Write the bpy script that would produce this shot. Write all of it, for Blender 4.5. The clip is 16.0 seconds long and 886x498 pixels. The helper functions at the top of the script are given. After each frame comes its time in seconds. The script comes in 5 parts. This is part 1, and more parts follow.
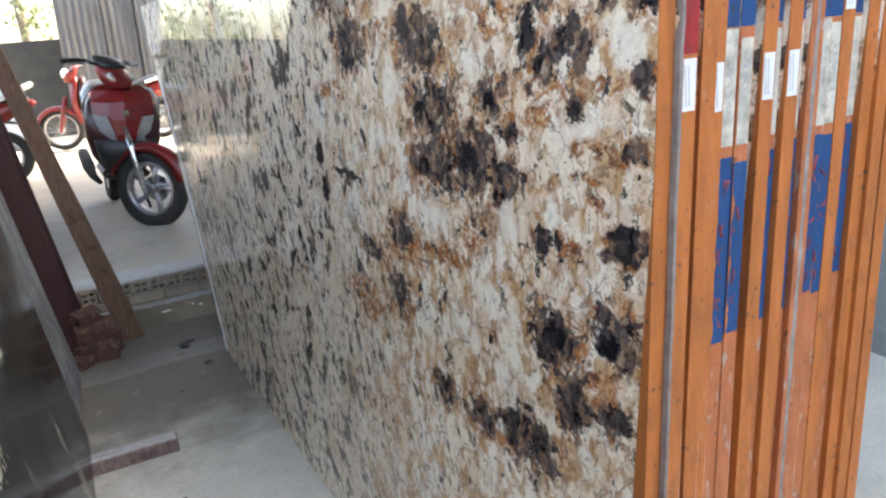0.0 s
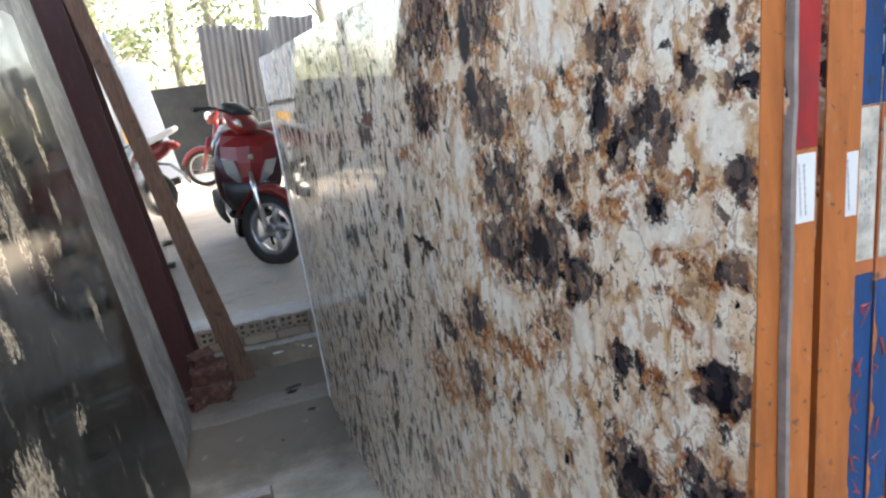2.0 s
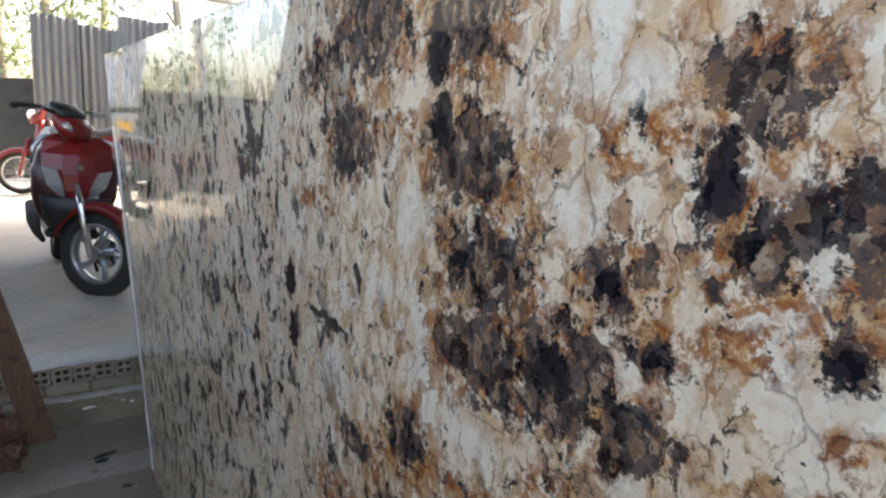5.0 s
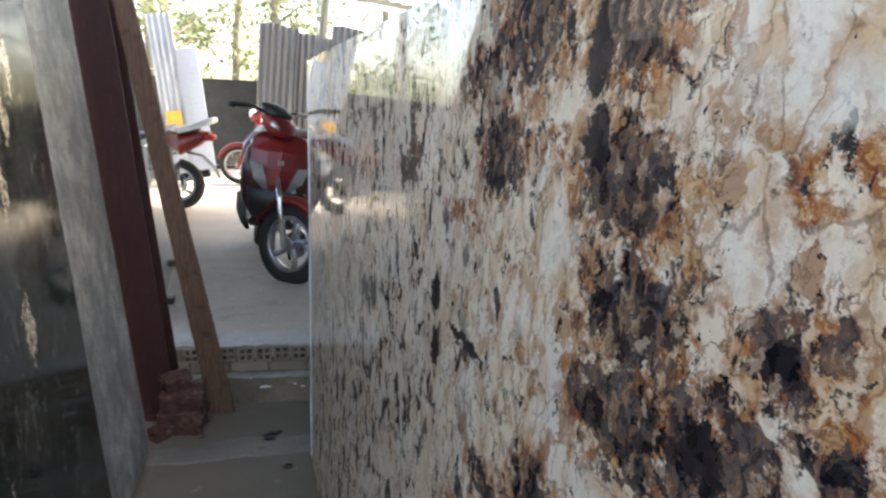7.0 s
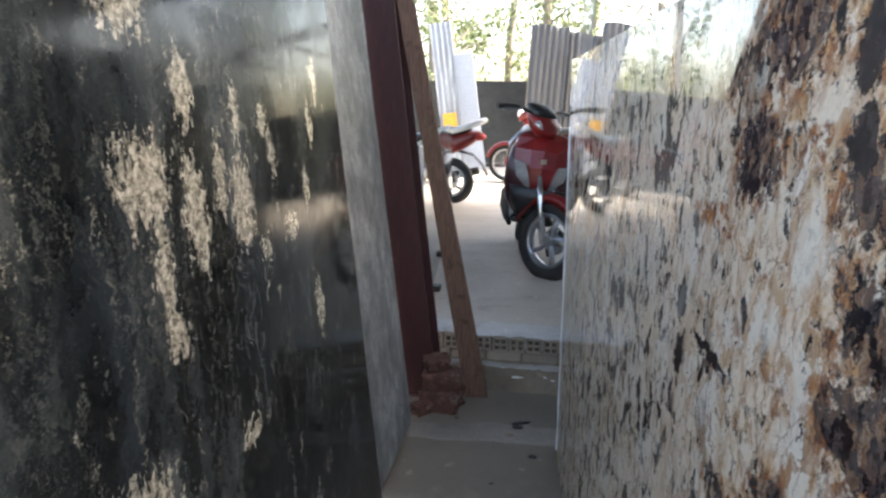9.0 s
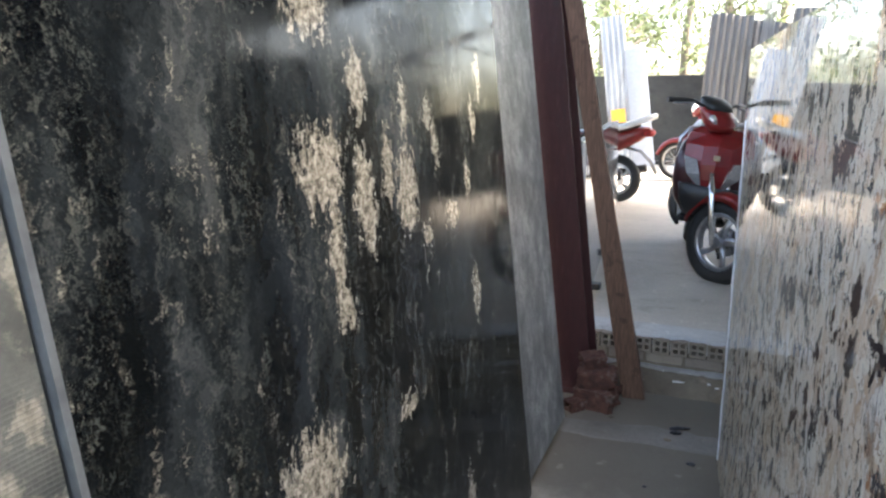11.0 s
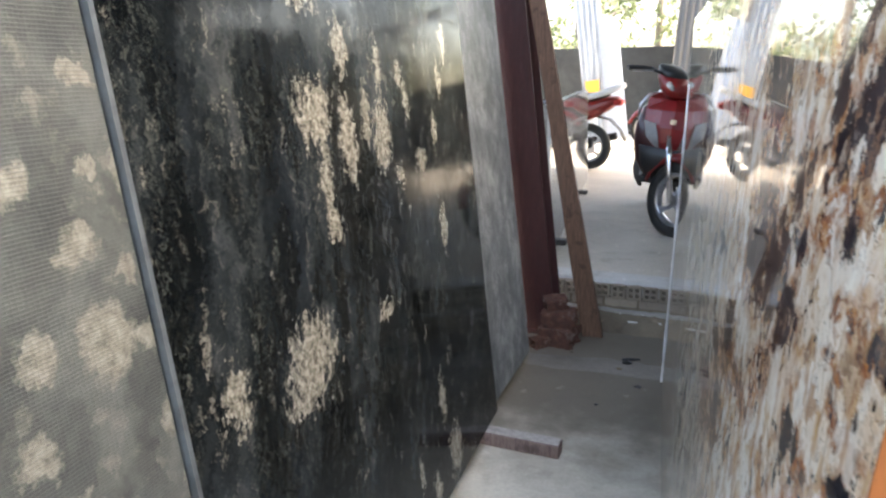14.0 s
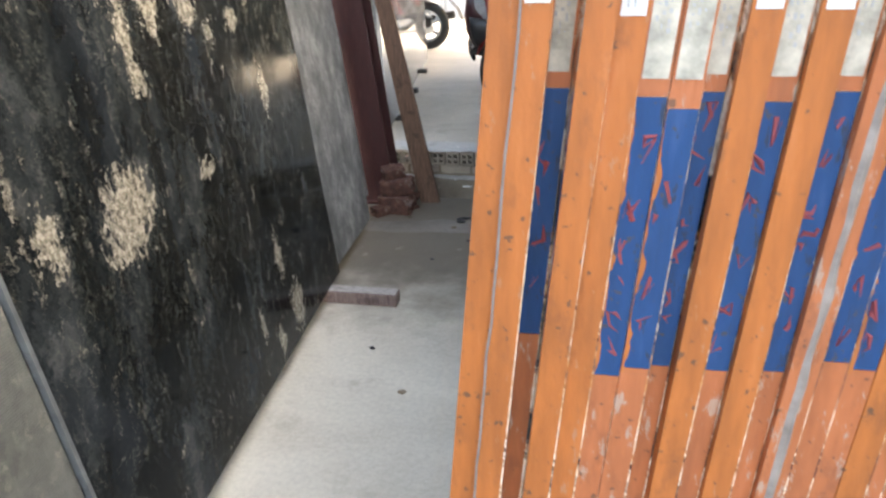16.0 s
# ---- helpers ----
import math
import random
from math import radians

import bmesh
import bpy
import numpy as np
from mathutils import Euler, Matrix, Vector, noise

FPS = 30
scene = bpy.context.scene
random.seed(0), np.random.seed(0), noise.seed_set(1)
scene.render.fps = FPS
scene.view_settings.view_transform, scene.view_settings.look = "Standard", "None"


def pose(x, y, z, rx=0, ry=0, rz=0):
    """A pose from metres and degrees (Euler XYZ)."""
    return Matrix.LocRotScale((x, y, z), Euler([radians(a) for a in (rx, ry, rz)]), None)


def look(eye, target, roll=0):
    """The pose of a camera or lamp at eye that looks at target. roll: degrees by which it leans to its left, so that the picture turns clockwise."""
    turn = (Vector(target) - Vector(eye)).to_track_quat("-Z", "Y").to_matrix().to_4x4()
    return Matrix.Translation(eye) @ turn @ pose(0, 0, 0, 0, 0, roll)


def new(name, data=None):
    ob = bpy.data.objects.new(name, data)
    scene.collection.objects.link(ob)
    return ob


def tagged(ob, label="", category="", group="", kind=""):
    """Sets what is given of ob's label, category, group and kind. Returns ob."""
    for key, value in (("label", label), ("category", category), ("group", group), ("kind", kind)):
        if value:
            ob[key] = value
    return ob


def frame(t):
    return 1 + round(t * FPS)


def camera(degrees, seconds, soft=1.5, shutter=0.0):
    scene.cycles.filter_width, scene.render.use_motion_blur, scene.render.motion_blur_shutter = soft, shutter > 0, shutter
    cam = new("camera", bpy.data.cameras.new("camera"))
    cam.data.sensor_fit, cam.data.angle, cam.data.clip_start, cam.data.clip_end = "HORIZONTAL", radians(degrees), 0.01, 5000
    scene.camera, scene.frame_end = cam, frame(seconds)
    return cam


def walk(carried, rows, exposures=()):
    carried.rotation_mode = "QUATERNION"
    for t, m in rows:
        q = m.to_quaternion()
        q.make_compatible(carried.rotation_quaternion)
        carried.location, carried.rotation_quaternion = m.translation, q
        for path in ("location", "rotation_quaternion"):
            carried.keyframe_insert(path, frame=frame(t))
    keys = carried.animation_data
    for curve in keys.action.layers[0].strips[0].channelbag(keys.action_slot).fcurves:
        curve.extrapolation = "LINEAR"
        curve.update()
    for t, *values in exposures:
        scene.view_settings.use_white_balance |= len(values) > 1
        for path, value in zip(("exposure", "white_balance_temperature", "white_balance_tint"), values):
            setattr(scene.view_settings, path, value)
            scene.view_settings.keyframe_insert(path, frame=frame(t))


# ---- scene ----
cam = camera(66.0, 16.0, 2.3, 0.3)
SKY, SUN = 0.16, 2.0
PATH = [
    (0, (0.085, -0.176, 1.413), (0.88, 1.553, 0.799), -4.9),
    (0.5, (0.096, -0.164, 1.433), (0.848, 1.601, 0.865), -6.2),
    (1, (0.143, -0.136, 1.458), (0.727, 1.707, 0.947), -6.5),
    (1.5, (0.206, -0.086, 1.462), (0.675, 1.789, 0.947), -6.5),
    (2, (0.245, -0.053, 1.463), (0.713, 1.825, 0.959), -7.4),
    (2.5, (0.241, 0.011, 1.456), (0.786, 1.873, 0.971), -6.0),
    (3, (0.234, 0.08, 1.452), (0.923, 1.906, 1.014), -3.4),
    (3.5, (0.228, 0.159, 1.449), (1.075, 1.925, 1.044), -1.0),
    (6, (0.256, 0.379, 1.45), (1.165, 2.108, 1.019), 1.0),
    (6.5, (0.291, 0.387, 1.453), (0.945, 2.236, 1.064), 2.6),
    (7, (0.311, 0.401, 1.452), (0.724, 2.316, 1.046), 2.7),
    (7.5, (0.322, 0.397, 1.458), (0.57, 2.345, 1.079), 3.0),
    (8, (0.328, 0.38, 1.462), (0.378, 2.345, 1.09), 2.8),
    (8.5, (0.335, 0.373, 1.463), (0.182, 2.325, 1.057), 1.7),
    (9, (0.339, 0.37, 1.461), (-0.001, 2.293, 1.026), 0.8),
    (9.5, (0.34, 0.37, 1.46), (-0.119, 2.265, 1.015), 0.6),
    (10, (0.347, 0.364, 1.457), (-0.244, 2.218, 0.995), 0.2),
    (12.5, (0.44, 0.187, 1.438), (-0.466, 1.921, 1.025), -0.7),
    (13, (0.477, 0.111, 1.432), (-0.41, 1.847, 0.985), -1.7),
    (13.5, (0.502, 0.054, 1.428), (-0.314, 1.818, 0.957), -1.3),
    (14, (0.543, 0.02, 1.417), (-0.197, 1.807, 0.907), -0.8),
    (14.5, (0.600, -0.019, 1.403), (-0.054, 1.783, 0.83), -0.4),
    (15, (0.646, -0.062, 1.389), (0.084, 1.752, 0.765), -0.2),
    (15.5, (0.672, -0.093, 1.367), (0.243, 1.725, 0.654), -0.4),
    (16, (0.703, -0.11, 1.337), (0.370, 1.691, 0.531), -1.3),
]
walk(cam, [(t, look(eye, target, roll)) for t, eye, target, roll in PATH], [(t, stops, kelvin, 10) for t, stops, kelvin in
          ((0.0, 3.48, 7500), (2.0, 3.26, 7300), (3.5, 3.12, 7400), (7.0, 3.05, 7500), (10.0, 3.24, 6950), (12.5, 3.52, 7000), (14.5, 3.52, 7350), (15.3, 3.62, 7600), (16.0, 3.84, 7900))])

# ---- world and light ----
world = bpy.data.worlds.new("sky")
scene.world = world
world.use_nodes = True
wn = world.node_tree
sky = wn.nodes.new("ShaderNodeTexSky")
sky.sky_type, sky.sun_disc = "NISHITA", False
sky.sun_elevation, sky.sun_rotation = radians(40), radians(80)
sky.air_density, sky.dust_density, sky.ozone_density = 1.0, 4.0, 1.0
wn.nodes["Background"].inputs["Strength"].default_value = SKY
wn.links.new(sky.outputs[0], wn.nodes["Background"].inputs["Color"])
sun_data = bpy.data.lights.new("sun", "SUN")
sun_data.energy, sun_data.angle, sun_data.color = SUN, radians(8), (1.0, 0.96, 0.9)
sun = new("sun", sun_data)
sun.matrix_world = pose(0, 0, 20, 50, 0, 100)


# ---- materials ----
class Nodes:
    """A short way to write node trees."""

    def __init__(self, name):
        self.mat = bpy.data.materials.new(name)
        self.mat.use_nodes = True
        self.t = self.mat.node_tree
        self.bsdf = self.t.nodes["Principled BSDF"]

    def node(self, kind, **sets):
        n = self.t.nodes.new("ShaderNode" + kind)
        for k, v in sets.items():
            if k == "operation":
                n.operation = v
            elif k == "feature":
                n.feature = v
            elif k == "blend":
                n.blend_type = v
            elif k == "kind":
                n.wave_type = v
            elif k == "direction":
                n.bands_direction = v
        return n

    def plug(self, value, socket):
        if isinstance(value, bpy.types.NodeSocket):
            self.t.links.new(value, socket)
        elif value is not None:
            if isinstance(value, tuple) and len(value) == 3 and socket.type == "RGBA":
                value = (*value, 1)
            socket.default_value = value

    def coord(self):
        return self.node("TexCoord").outputs["Object"]

    def math(self, op, a, b=None, c=None, clamp=False):
        n = self.node("Math", operation=op)
        n.use_clamp = clamp
        for v, s in zip((a, b, c), n.inputs):
            self.plug(v, s)
        return n.outputs[0]

    def vec(self, op, a, b=None):
        n = self.node("VectorMath", operation=op)
        self.plug(a, n.inputs[0])
        self.plug(b, n.inputs[1])
        return n.outputs["Value"] if op == "LENGTH" else n.outputs[0]

    def noise(self, p, scale, detail=4.0, rough=0.55, warp=0.0, colour=False):
        n = self.node("TexNoise")
        self.plug(p, n.inputs["Vector"])
        n.inputs["Scale"].default_value, n.inputs["Detail"].default_value = scale, detail
        n.inputs["Roughness"].default_value, n.inputs["Distortion"].default_value = rough, warp
        return n.outputs["Color" if colour else "Fac"]

    def cells(self, p, scale, feature="F1", output="Distance"):
        n = self.node("TexVoronoi", feature=feature)
        self.plug(p, n.inputs["Vector"])
        n.inputs["Scale"].default_value = scale
        return n.outputs[output]

    def span(self, v, lo, hi):
        """0 at lo, 1 at hi, smooth between."""
        n = self.node("MapRange")
        n.interpolation_type = "SMOOTHSTEP"
        self.plug(v, n.inputs[0])
        n.inputs[1].default_value, n.inputs[2].default_value = lo, hi
        return n.outputs[0]

    def mix(self, f, a, b, blend="MIX"):
        n = self.node("MixRGB", blend=blend)
        self.plug(f, n.inputs[0])
        self.plug(a, n.inputs[1])
        self.plug(b, n.inputs[2])
        return n.outputs[0]

    def ramp(self, f, *stops):
        n = self.node("ValToRGB")
        self.plug(f, n.inputs[0])
        r = n.color_ramp
        while len(r.elements) < len(stops):
            r.elements.new(0.5)
        for e, (at, col) in zip(r.elements, stops):
            e.position, e.color = at, (*col, 1)
        return n.outputs[0]

    def stretch(self, p, s):
        return self.vec("MULTIPLY", p, s)

    def blobs(self, p, spots):
        """The distance to the nearest of some oval spots in the y-z plane, 1 at their rims."""
        best = None
        for y, z, ry, rz in spots:
            d = self.vec("LENGTH", self.stretch(self.vec("SUBTRACT", p, (0, y, z)), (0, 1 / ry, 1 / rz)))
            best = d if best is None else self.math("MINIMUM", best, d)
        return best

    def finish(self, colour, rough, bump=None, strength=0.2, depth=0.002, metal=0.0, **extra):
        b = self.bsdf.inputs
        self.plug(colour, b["Base Color"])
        self.plug(rough, b["Roughness"])
        b["Metallic"].default_value = metal
        for k, v in extra.items():
            b[k.replace("_", " ").title().replace("Ior", "IOR")].default_value = v
        if bump is not None:
            n = self.node("Bump")
            n.inputs["Strength"].default_value, n.inputs["Distance"].default_value = strength, depth
            self.plug(bump, n.inputs["Height"])
            self.t.links.new(n.outputs[0], b["Normal"])
        return self.mat


def granite_material():
    """Polished cream granite: plates of cream feldspar with amber cracks, smoky quartz clusters, rust, dark flecks."""
    n = Nodes("cream_granite")
    p = n.stretch(n.coord(), (0, 1, 1))
    wide = n.vec("SUBTRACT", n.noise(p, 8, 3, 0.6, colour=True), (0.5, 0.5, 0.5))
    fine = n.vec("SUBTRACT", n.noise(p, 38, 4, 0.65, colour=True), (0.5, 0.5, 0.5))
    tiny = n.vec("SUBTRACT", n.noise(p, 130, 3, 0.6, colour=True), (0.5, 0.5, 0.5))
    q = n.vec("ADD", n.vec("ADD", p, n.stretch(wide, (0.0, 0.045, 0.05))), n.stretch(fine, (0.0, 0.05, 0.07)))
    sep = n.node("SeparateXYZ")
    n.plug(n.vec("ADD", p, n.stretch(wide, (0, 0.5, 0.5))), sep.inputs[0])
    far = n.span(sep.outputs[1], 0.95, 1.75)
    near = n.math("SUBTRACT", 1.0, far)
    # ground: cream, white and pale honey fields
    field = n.noise(q, 6.5, 4, 0.6, 0.3)
    base = n.ramp(field, (0.32, (0.84, 0.64, 0.45)), (0.42, (0.96, 0.79, 0.58)), (0.54, (0.98, 0.87, 0.69)), (0.68, (0.97, 0.88, 0.74)))
    white = n.span(n.blobs(q, WHITE_FIELDS), 1.2, 0.75)
    base = n.mix(n.math("MULTIPLY", white, 0.9), base, (0.98, 0.88, 0.71))
    clear = n.math("SUBTRACT", 1.0, n.math("MULTIPLY", white, 0.7))
    grain = n.noise(p, 120, 5, 0.7)
    base = n.mix(0.2, base, n.ramp(grain, (0.3, (0.55, 0.45, 0.36)), (0.55, (1, 1, 1))), "MULTIPLY")
    # angular crystals, three random values for each
    grit = n.vec("ADD", n.vec("ADD", p, n.stretch(fine, (0, 0.035, 0.05))), n.stretch(tiny, (0, 0.012, 0.012)))
    small = n.node("SeparateColor")
    n.plug(n.cells(n.stretch(grit, (0, 1, 0.7)), 95, "F1", "Color"), small.inputs[0])
    large = n.node("SeparateColor")
    n.plug(n.cells(n.stretch(grit, (0, 1, 0.6)), 48, "F1", "Color"), large.inputs[0])
    # honey and rust-red crystals
    honey = n.math("MULTIPLY", n.span(large.outputs[0], 0.40, 0.54), n.span(n.noise(q, 13, 4, 0.65), 0.43, 0.55))
    honey = n.math("MULTIPLY", n.math("MULTIPLY", honey, clear), n.math("SUBTRACT", 1.0, n.math("MULTIPLY", far, 0.6)))
    base = n.mix(n.math("MULTIPLY", honey, 0.75), base, n.ramp(large.outputs[1], (0.0, (0.38, 0.14, 0.045)), (0.5, (0.68, 0.42, 0.19)), (1.0, (0.50, 0.25, 0.10))))
    # large plates: thin brown cracks with an amber stain beside them
    plates = n.cells(n.stretch(n.vec("ADD", n.vec("ADD", p, n.stretch(wide, (0, 0.02, 0.02))), n.stretch(fine, (0, 0.022, 0.03))), (0, 1, 0.52)), 17, "DISTANCE_TO_EDGE")
    some = n.span(n.noise(p, 11, 3, 0.6), 0.38, 0.50)
    stain = n.math("MULTIPLY", n.math("MULTIPLY", n.span(plates, 0.19, 0.02), n.span(n.noise(q, 26, 5, 0.7), 0.40, 0.54)), n.math("MULTIPLY", near, some))
    base = n.mix(n.math("MULTIPLY", stain, 0.65), base, n.ramp(n.noise(q, 36, 4, 0.7), (0.38, (0.42, 0.14, 0.035)), (0.58, (0.78, 0.46, 0.20))))
    line = n.math("MULTIPLY", n.math("MULTIPLY", n.span(plates, 0.022, 0.004), near), n.span(n.noise(p, 17, 3, 0.6), 0.42, 0.52))
    base = n.mix(n.math("MULTIPLY", line, 0.55), base, (0.22, 0.085, 0.035))
    # brown speckle, thicker in some fields
    speckle = n.math("MULTIPLY", n.span(n.noise(q, 56, 6, 0.74), 0.57, 0.615), n.math("SUBTRACT", n.span(n.noise(p, 7.5, 4, 0.6), 0.42, 0.58), n.math("MULTIPLY", far, 0.35), clamp=True))
    base = n.mix(n.math("MULTIPLY", n.math("MULTIPLY", speckle, clear), 0.8), base, n.ramp(small.outputs[1], (0.2, (0.07, 0.035, 0.022)), (0.6, (0.26, 0.115, 0.05)), (1.0, (0.40, 0.21, 0.09))))
    # short brown veins between the smaller crystals
    crack = n.cells(n.stretch(n.vec("ADD", q, n.stretch(tiny, (0, 0.01, 0.01))), (0, 1, 0.55)), 30, "DISTANCE_TO_EDGE")
    vein = n.math("MULTIPLY", n.span(crack, 0.05, 0.01), n.span(n.noise(p, 12, 4, 0.65), 0.46, 0.56))
    base = n.mix(n.math("MULTIPLY", n.math("MULTIPLY", vein, clear), 0.7), base, n.ramp(n.noise(p, 30, 3), (0.38, (0.12, 0.045, 0.022)), (0.60, (0.42, 0.18, 0.065))))
    # rust
    halo = n.math("MINIMUM", n.blobs(q, DARK_CLUSTERS), n.blobs(q, SMOKY_KNOTS))
    rust = n.blobs(q, RUST_BANDS)
    rim = n.math("MULTIPLY", n.span(halo, 2.1, 1.2), n.span(n.noise(p, 21, 4, 0.6), 0.41, 0.54))
    rustiness = n.math("MAXIMUM", n.span(rust, 1.7, 0.9), rim)
    rustiness = n.math("MULTIPLY", n.math("MULTIPLY", rustiness, n.span(n.noise(p, 42, 6, 0.76, 0.3), 0.43, 0.53)), clear)
    base = n.mix(n.math("MULTIPLY", rustiness, 0.92), base, n.ramp(n.noise(q, 44, 5, 0.7), (0.39, (0.08, 0.022, 0.012)), (0.46, (0.27, 0.075, 0.020)), (0.54, (0.50, 0.17, 0.042)), (0.64, (0.70, 0.43, 0.19))))
    # smoky clusters and stray knots: a mosaic of grey-brown crystals with darker and lighter ones among them
    ragged = n.math("MULTIPLY", n.math("SUBTRACT", n.noise(p, 32, 6, 0.78, 0.4), 0.5), 4.0)
    inside = n.span(n.math("ADD", halo, ragged), 1.28, 1.02)
    stray = n.math("MULTIPLY", n.span(n.noise(q, 15, 6, 0.74, 0.3), 0.60, 0.64), clear)
    chips = n.math("MULTIPLY", n.span(n.noise(n.stretch(q, (0, 1, 0.6)), 34, 5, 0.7), 0.61, 0.64), n.math("SUBTRACT", 1.0, n.math("MULTIPLY", far, 0.5)))
    stray = n.math("MAXIMUM", stray, n.math("MULTIPLY", chips, clear))
    inside = n.math("MAXIMUM", inside, stray)
    tone = n.math("ADD", n.math("MULTIPLY", n.noise(q, 40, 6, 0.75), 0.7), n.math("MULTIPLY", small.outputs[0], 0.3))
    smoke = n.ramp(tone, (0.36, (0.009, 0.008, 0.012)), (0.43, (0.032, 0.026, 0.029)), (0.50, (0.085, 0.066, 0.064)), (0.56, (0.15, 0.105, 0.085)), (0.61, (0.22, 0.11, 0.055)), (0.68, (0.46, 0.34, 0.24)))
    base = n.mix(n.math("MULTIPLY", inside, 0.95), base, smoke)
    # black crystals at the heart of the clusters
    core = n.blobs(n.vec("ADD", n.vec("ADD", p, n.stretch(wide, (0, 0.02, 0.02))), n.stretch(fine, (0, 0.04, 0.06))), BLACK_CORES)
    core = n.math("ADD", core, n.math("MULTIPLY", n.math("SUBTRACT", n.noise(p, 90, 5, 0.72), 0.5), 1.8))
    base = n.mix(n.math("MULTIPLY", n.span(core, 1.2, 1.0), 0.95), base, n.ramp(small.outputs[2], (0.3, (0.008, 0.008, 0.012)), (0.9, (0.035, 0.030, 0.034))))
    # dark flecks, longer than wide, slanting, denser toward the far end
    slant = n.node("VectorRotate")
    n.plug(n.vec("ADD", p, n.stretch(fine, (0, 0.03, 0.05))), slant.inputs["Vector"])
    slant.inputs["Axis"].default_value = (1, 0, 0)
    slant.inputs["Angle"].default_value = radians(16)
    fleck = n.noise(n.stretch(slant.outputs[0], (0, 1, 0.72)), 30, 5, 0.68)
    big = n.noise(n.stretch(slant.outputs[0], (0, 0.8, 0.55)), 17, 5, 0.68)
    thick = n.math("ADD", n.math("MULTIPLY", far, 0.050), n.math("MULTIPLY", n.math("SUBTRACT", n.noise(p, 5, 3), 0.5), 0.22))
    flecks = n.math("MAXIMUM", n.span(n.math("ADD", fleck, thick), 0.60, 0.63), n.math("MULTIPLY", far, n.span(n.math("ADD", big, thick), 0.60, 0.625)))
    flecks = n.math("MULTIPLY", flecks, clear)
    base = n.mix(n.math("MULTIPLY", flecks, 0.95), base, n.ramp(small.outputs[0], (0.1, (0.012, 0.012, 0.015)), (0.6, (0.045, 0.042, 0.046)), (1.0, (0.15, 0.10, 0.07))))
    spot = n.span(n.noise(p, 60, 2), 0.70, 0.74)
    base = n.mix(spot, base, (0.02, 0.018, 0.02))
    base = n.mix(0.15, base, n.ramp(n.noise(q, 170, 4, 0.72), (0.34, (0.45, 0.38, 0.32)), (0.50, (1, 1, 1))), "MULTIPLY")
    rough = n.math("ADD", 0.015, n.math("MULTIPLY", n.span(n.noise(p, 9, 4), 0.4, 0.7), 0.05))
    return n.finish(base, rough, n.noise(p, 5, 2), 0.02, 0.001, ior=1.5)


def dark_stone_material():
    """Polished black-green stone with cream crystal patches and clouds of grey flecks."""
    n = Nodes("black_stone")
    p = n.stretch(n.coord(), (0, 1, 1))
    wide = n.vec("SUBTRACT", n.noise(p, 9, 3, 0.6, colour=True), (0.5, 0.5, 0.5))
    fine = n.vec("SUBTRACT", n.noise(p, 60, 4, 0.7, colour=True), (0.5, 0.5, 0.5))
    q = n.vec("ADD", n.vec("ADD", p, n.stretch(wide, (0, 0.05, 0.08))), n.stretch(fine, (0, 0.06, 0.12)))
    lean = n.node("VectorRotate")
    n.plug(q, lean.inputs["Vector"])
    lean.inputs["Axis"].default_value = (1, 0, 0)
    lean.inputs["Angle"].default_value = radians(9)
    k = lean.outputs[0]
    cloud = n.noise(n.stretch(k, (0, 1, 0.45)), 6, 6, 0.68)
    base = n.ramp(cloud, (0.41, (0.0030, 0.0038, 0.0042)), (0.51, (0.008, 0.0098, 0.0105)), (0.58, (0.020, 0.0235, 0.0242)), (0.69, (0.07, 0.075, 0.072)))
    # grey-green flecks, gathered in slanting clouds
    bits = n.noise(n.stretch(k, (0, 1, 0.7)), 75, 6, 0.76)
    zone = n.span(n.noise(n.stretch(k, (0, 1, 0.4)), 8, 4, 0.65), 0.44, 0.58)
    base = n.mix(n.math("MULTIPLY", n.math("MULTIPLY", n.span(bits, 0.52, 0.60), zone), 0.65), base, (0.080, 0.086, 0.072))
    glint = n.math("MULTIPLY", n.span(n.noise(n.stretch(k, (0, 1, 0.55)), 42, 6, 0.76), 0.58, 0.63), n.span(n.noise(p, 5, 3), 0.36, 0.54))
    base = n.mix(n.math("MULTIPLY", glint, 0.7), base, n.ramp(n.noise(p, 120, 4, 0.7), (0.40, (0.05, 0.048, 0.04)), (0.60, (0.30, 0.28, 0.22))))
    d = n.math("ADD", n.blobs(q, CREAM_PATCHES), n.math("MULTIPLY", n.math("SUBTRACT", n.noise(n.stretch(p, (0, 1, 0.5)), 55, 6, 0.78, 0.3), 0.5), 4.2))
    patch = n.span(d, 1.15, 0.95)
    streak = n.span(n.noise(n.stretch(k, (0, 1, 0.28)), 21, 6, 0.74), 0.60, 0.68)
    patch = n.math("MAXIMUM", patch, n.math("MULTIPLY", streak, 0.8))
    cream = n.ramp(n.noise(n.vec("ADD", p, n.stretch(fine, (0, 0.02, 0.02))), 60, 6, 0.8), (0.36, (0.03, 0.027, 0.020)), (0.46, (0.16, 0.145, 0.11)), (0.60, (0.46, 0.425, 0.345)))
    base = n.mix(n.math("MULTIPLY", patch, 0.92), base, cream)
    # bluish wash: a dust film, with reflected sky haze put into its colour
    dust = n.math("MULTIPLY", n.span(n.noise(n.stretch(k, (0, 1, 0.5)), 4.5, 4, 0.6, 0.5), 0.48, 0.75), 0.055)
    base = n.mix(dust, base, (0.22, 0.27, 0.33))
    rough = n.math("ADD", 0.07, n.math("MULTIPLY", n.span(n.noise(p, 5, 5, 0.65), 0.40, 0.70), 0.16))
    return n.finish(base, rough, n.noise(p, 6, 2), 0.04, 0.001, ior=1.21)


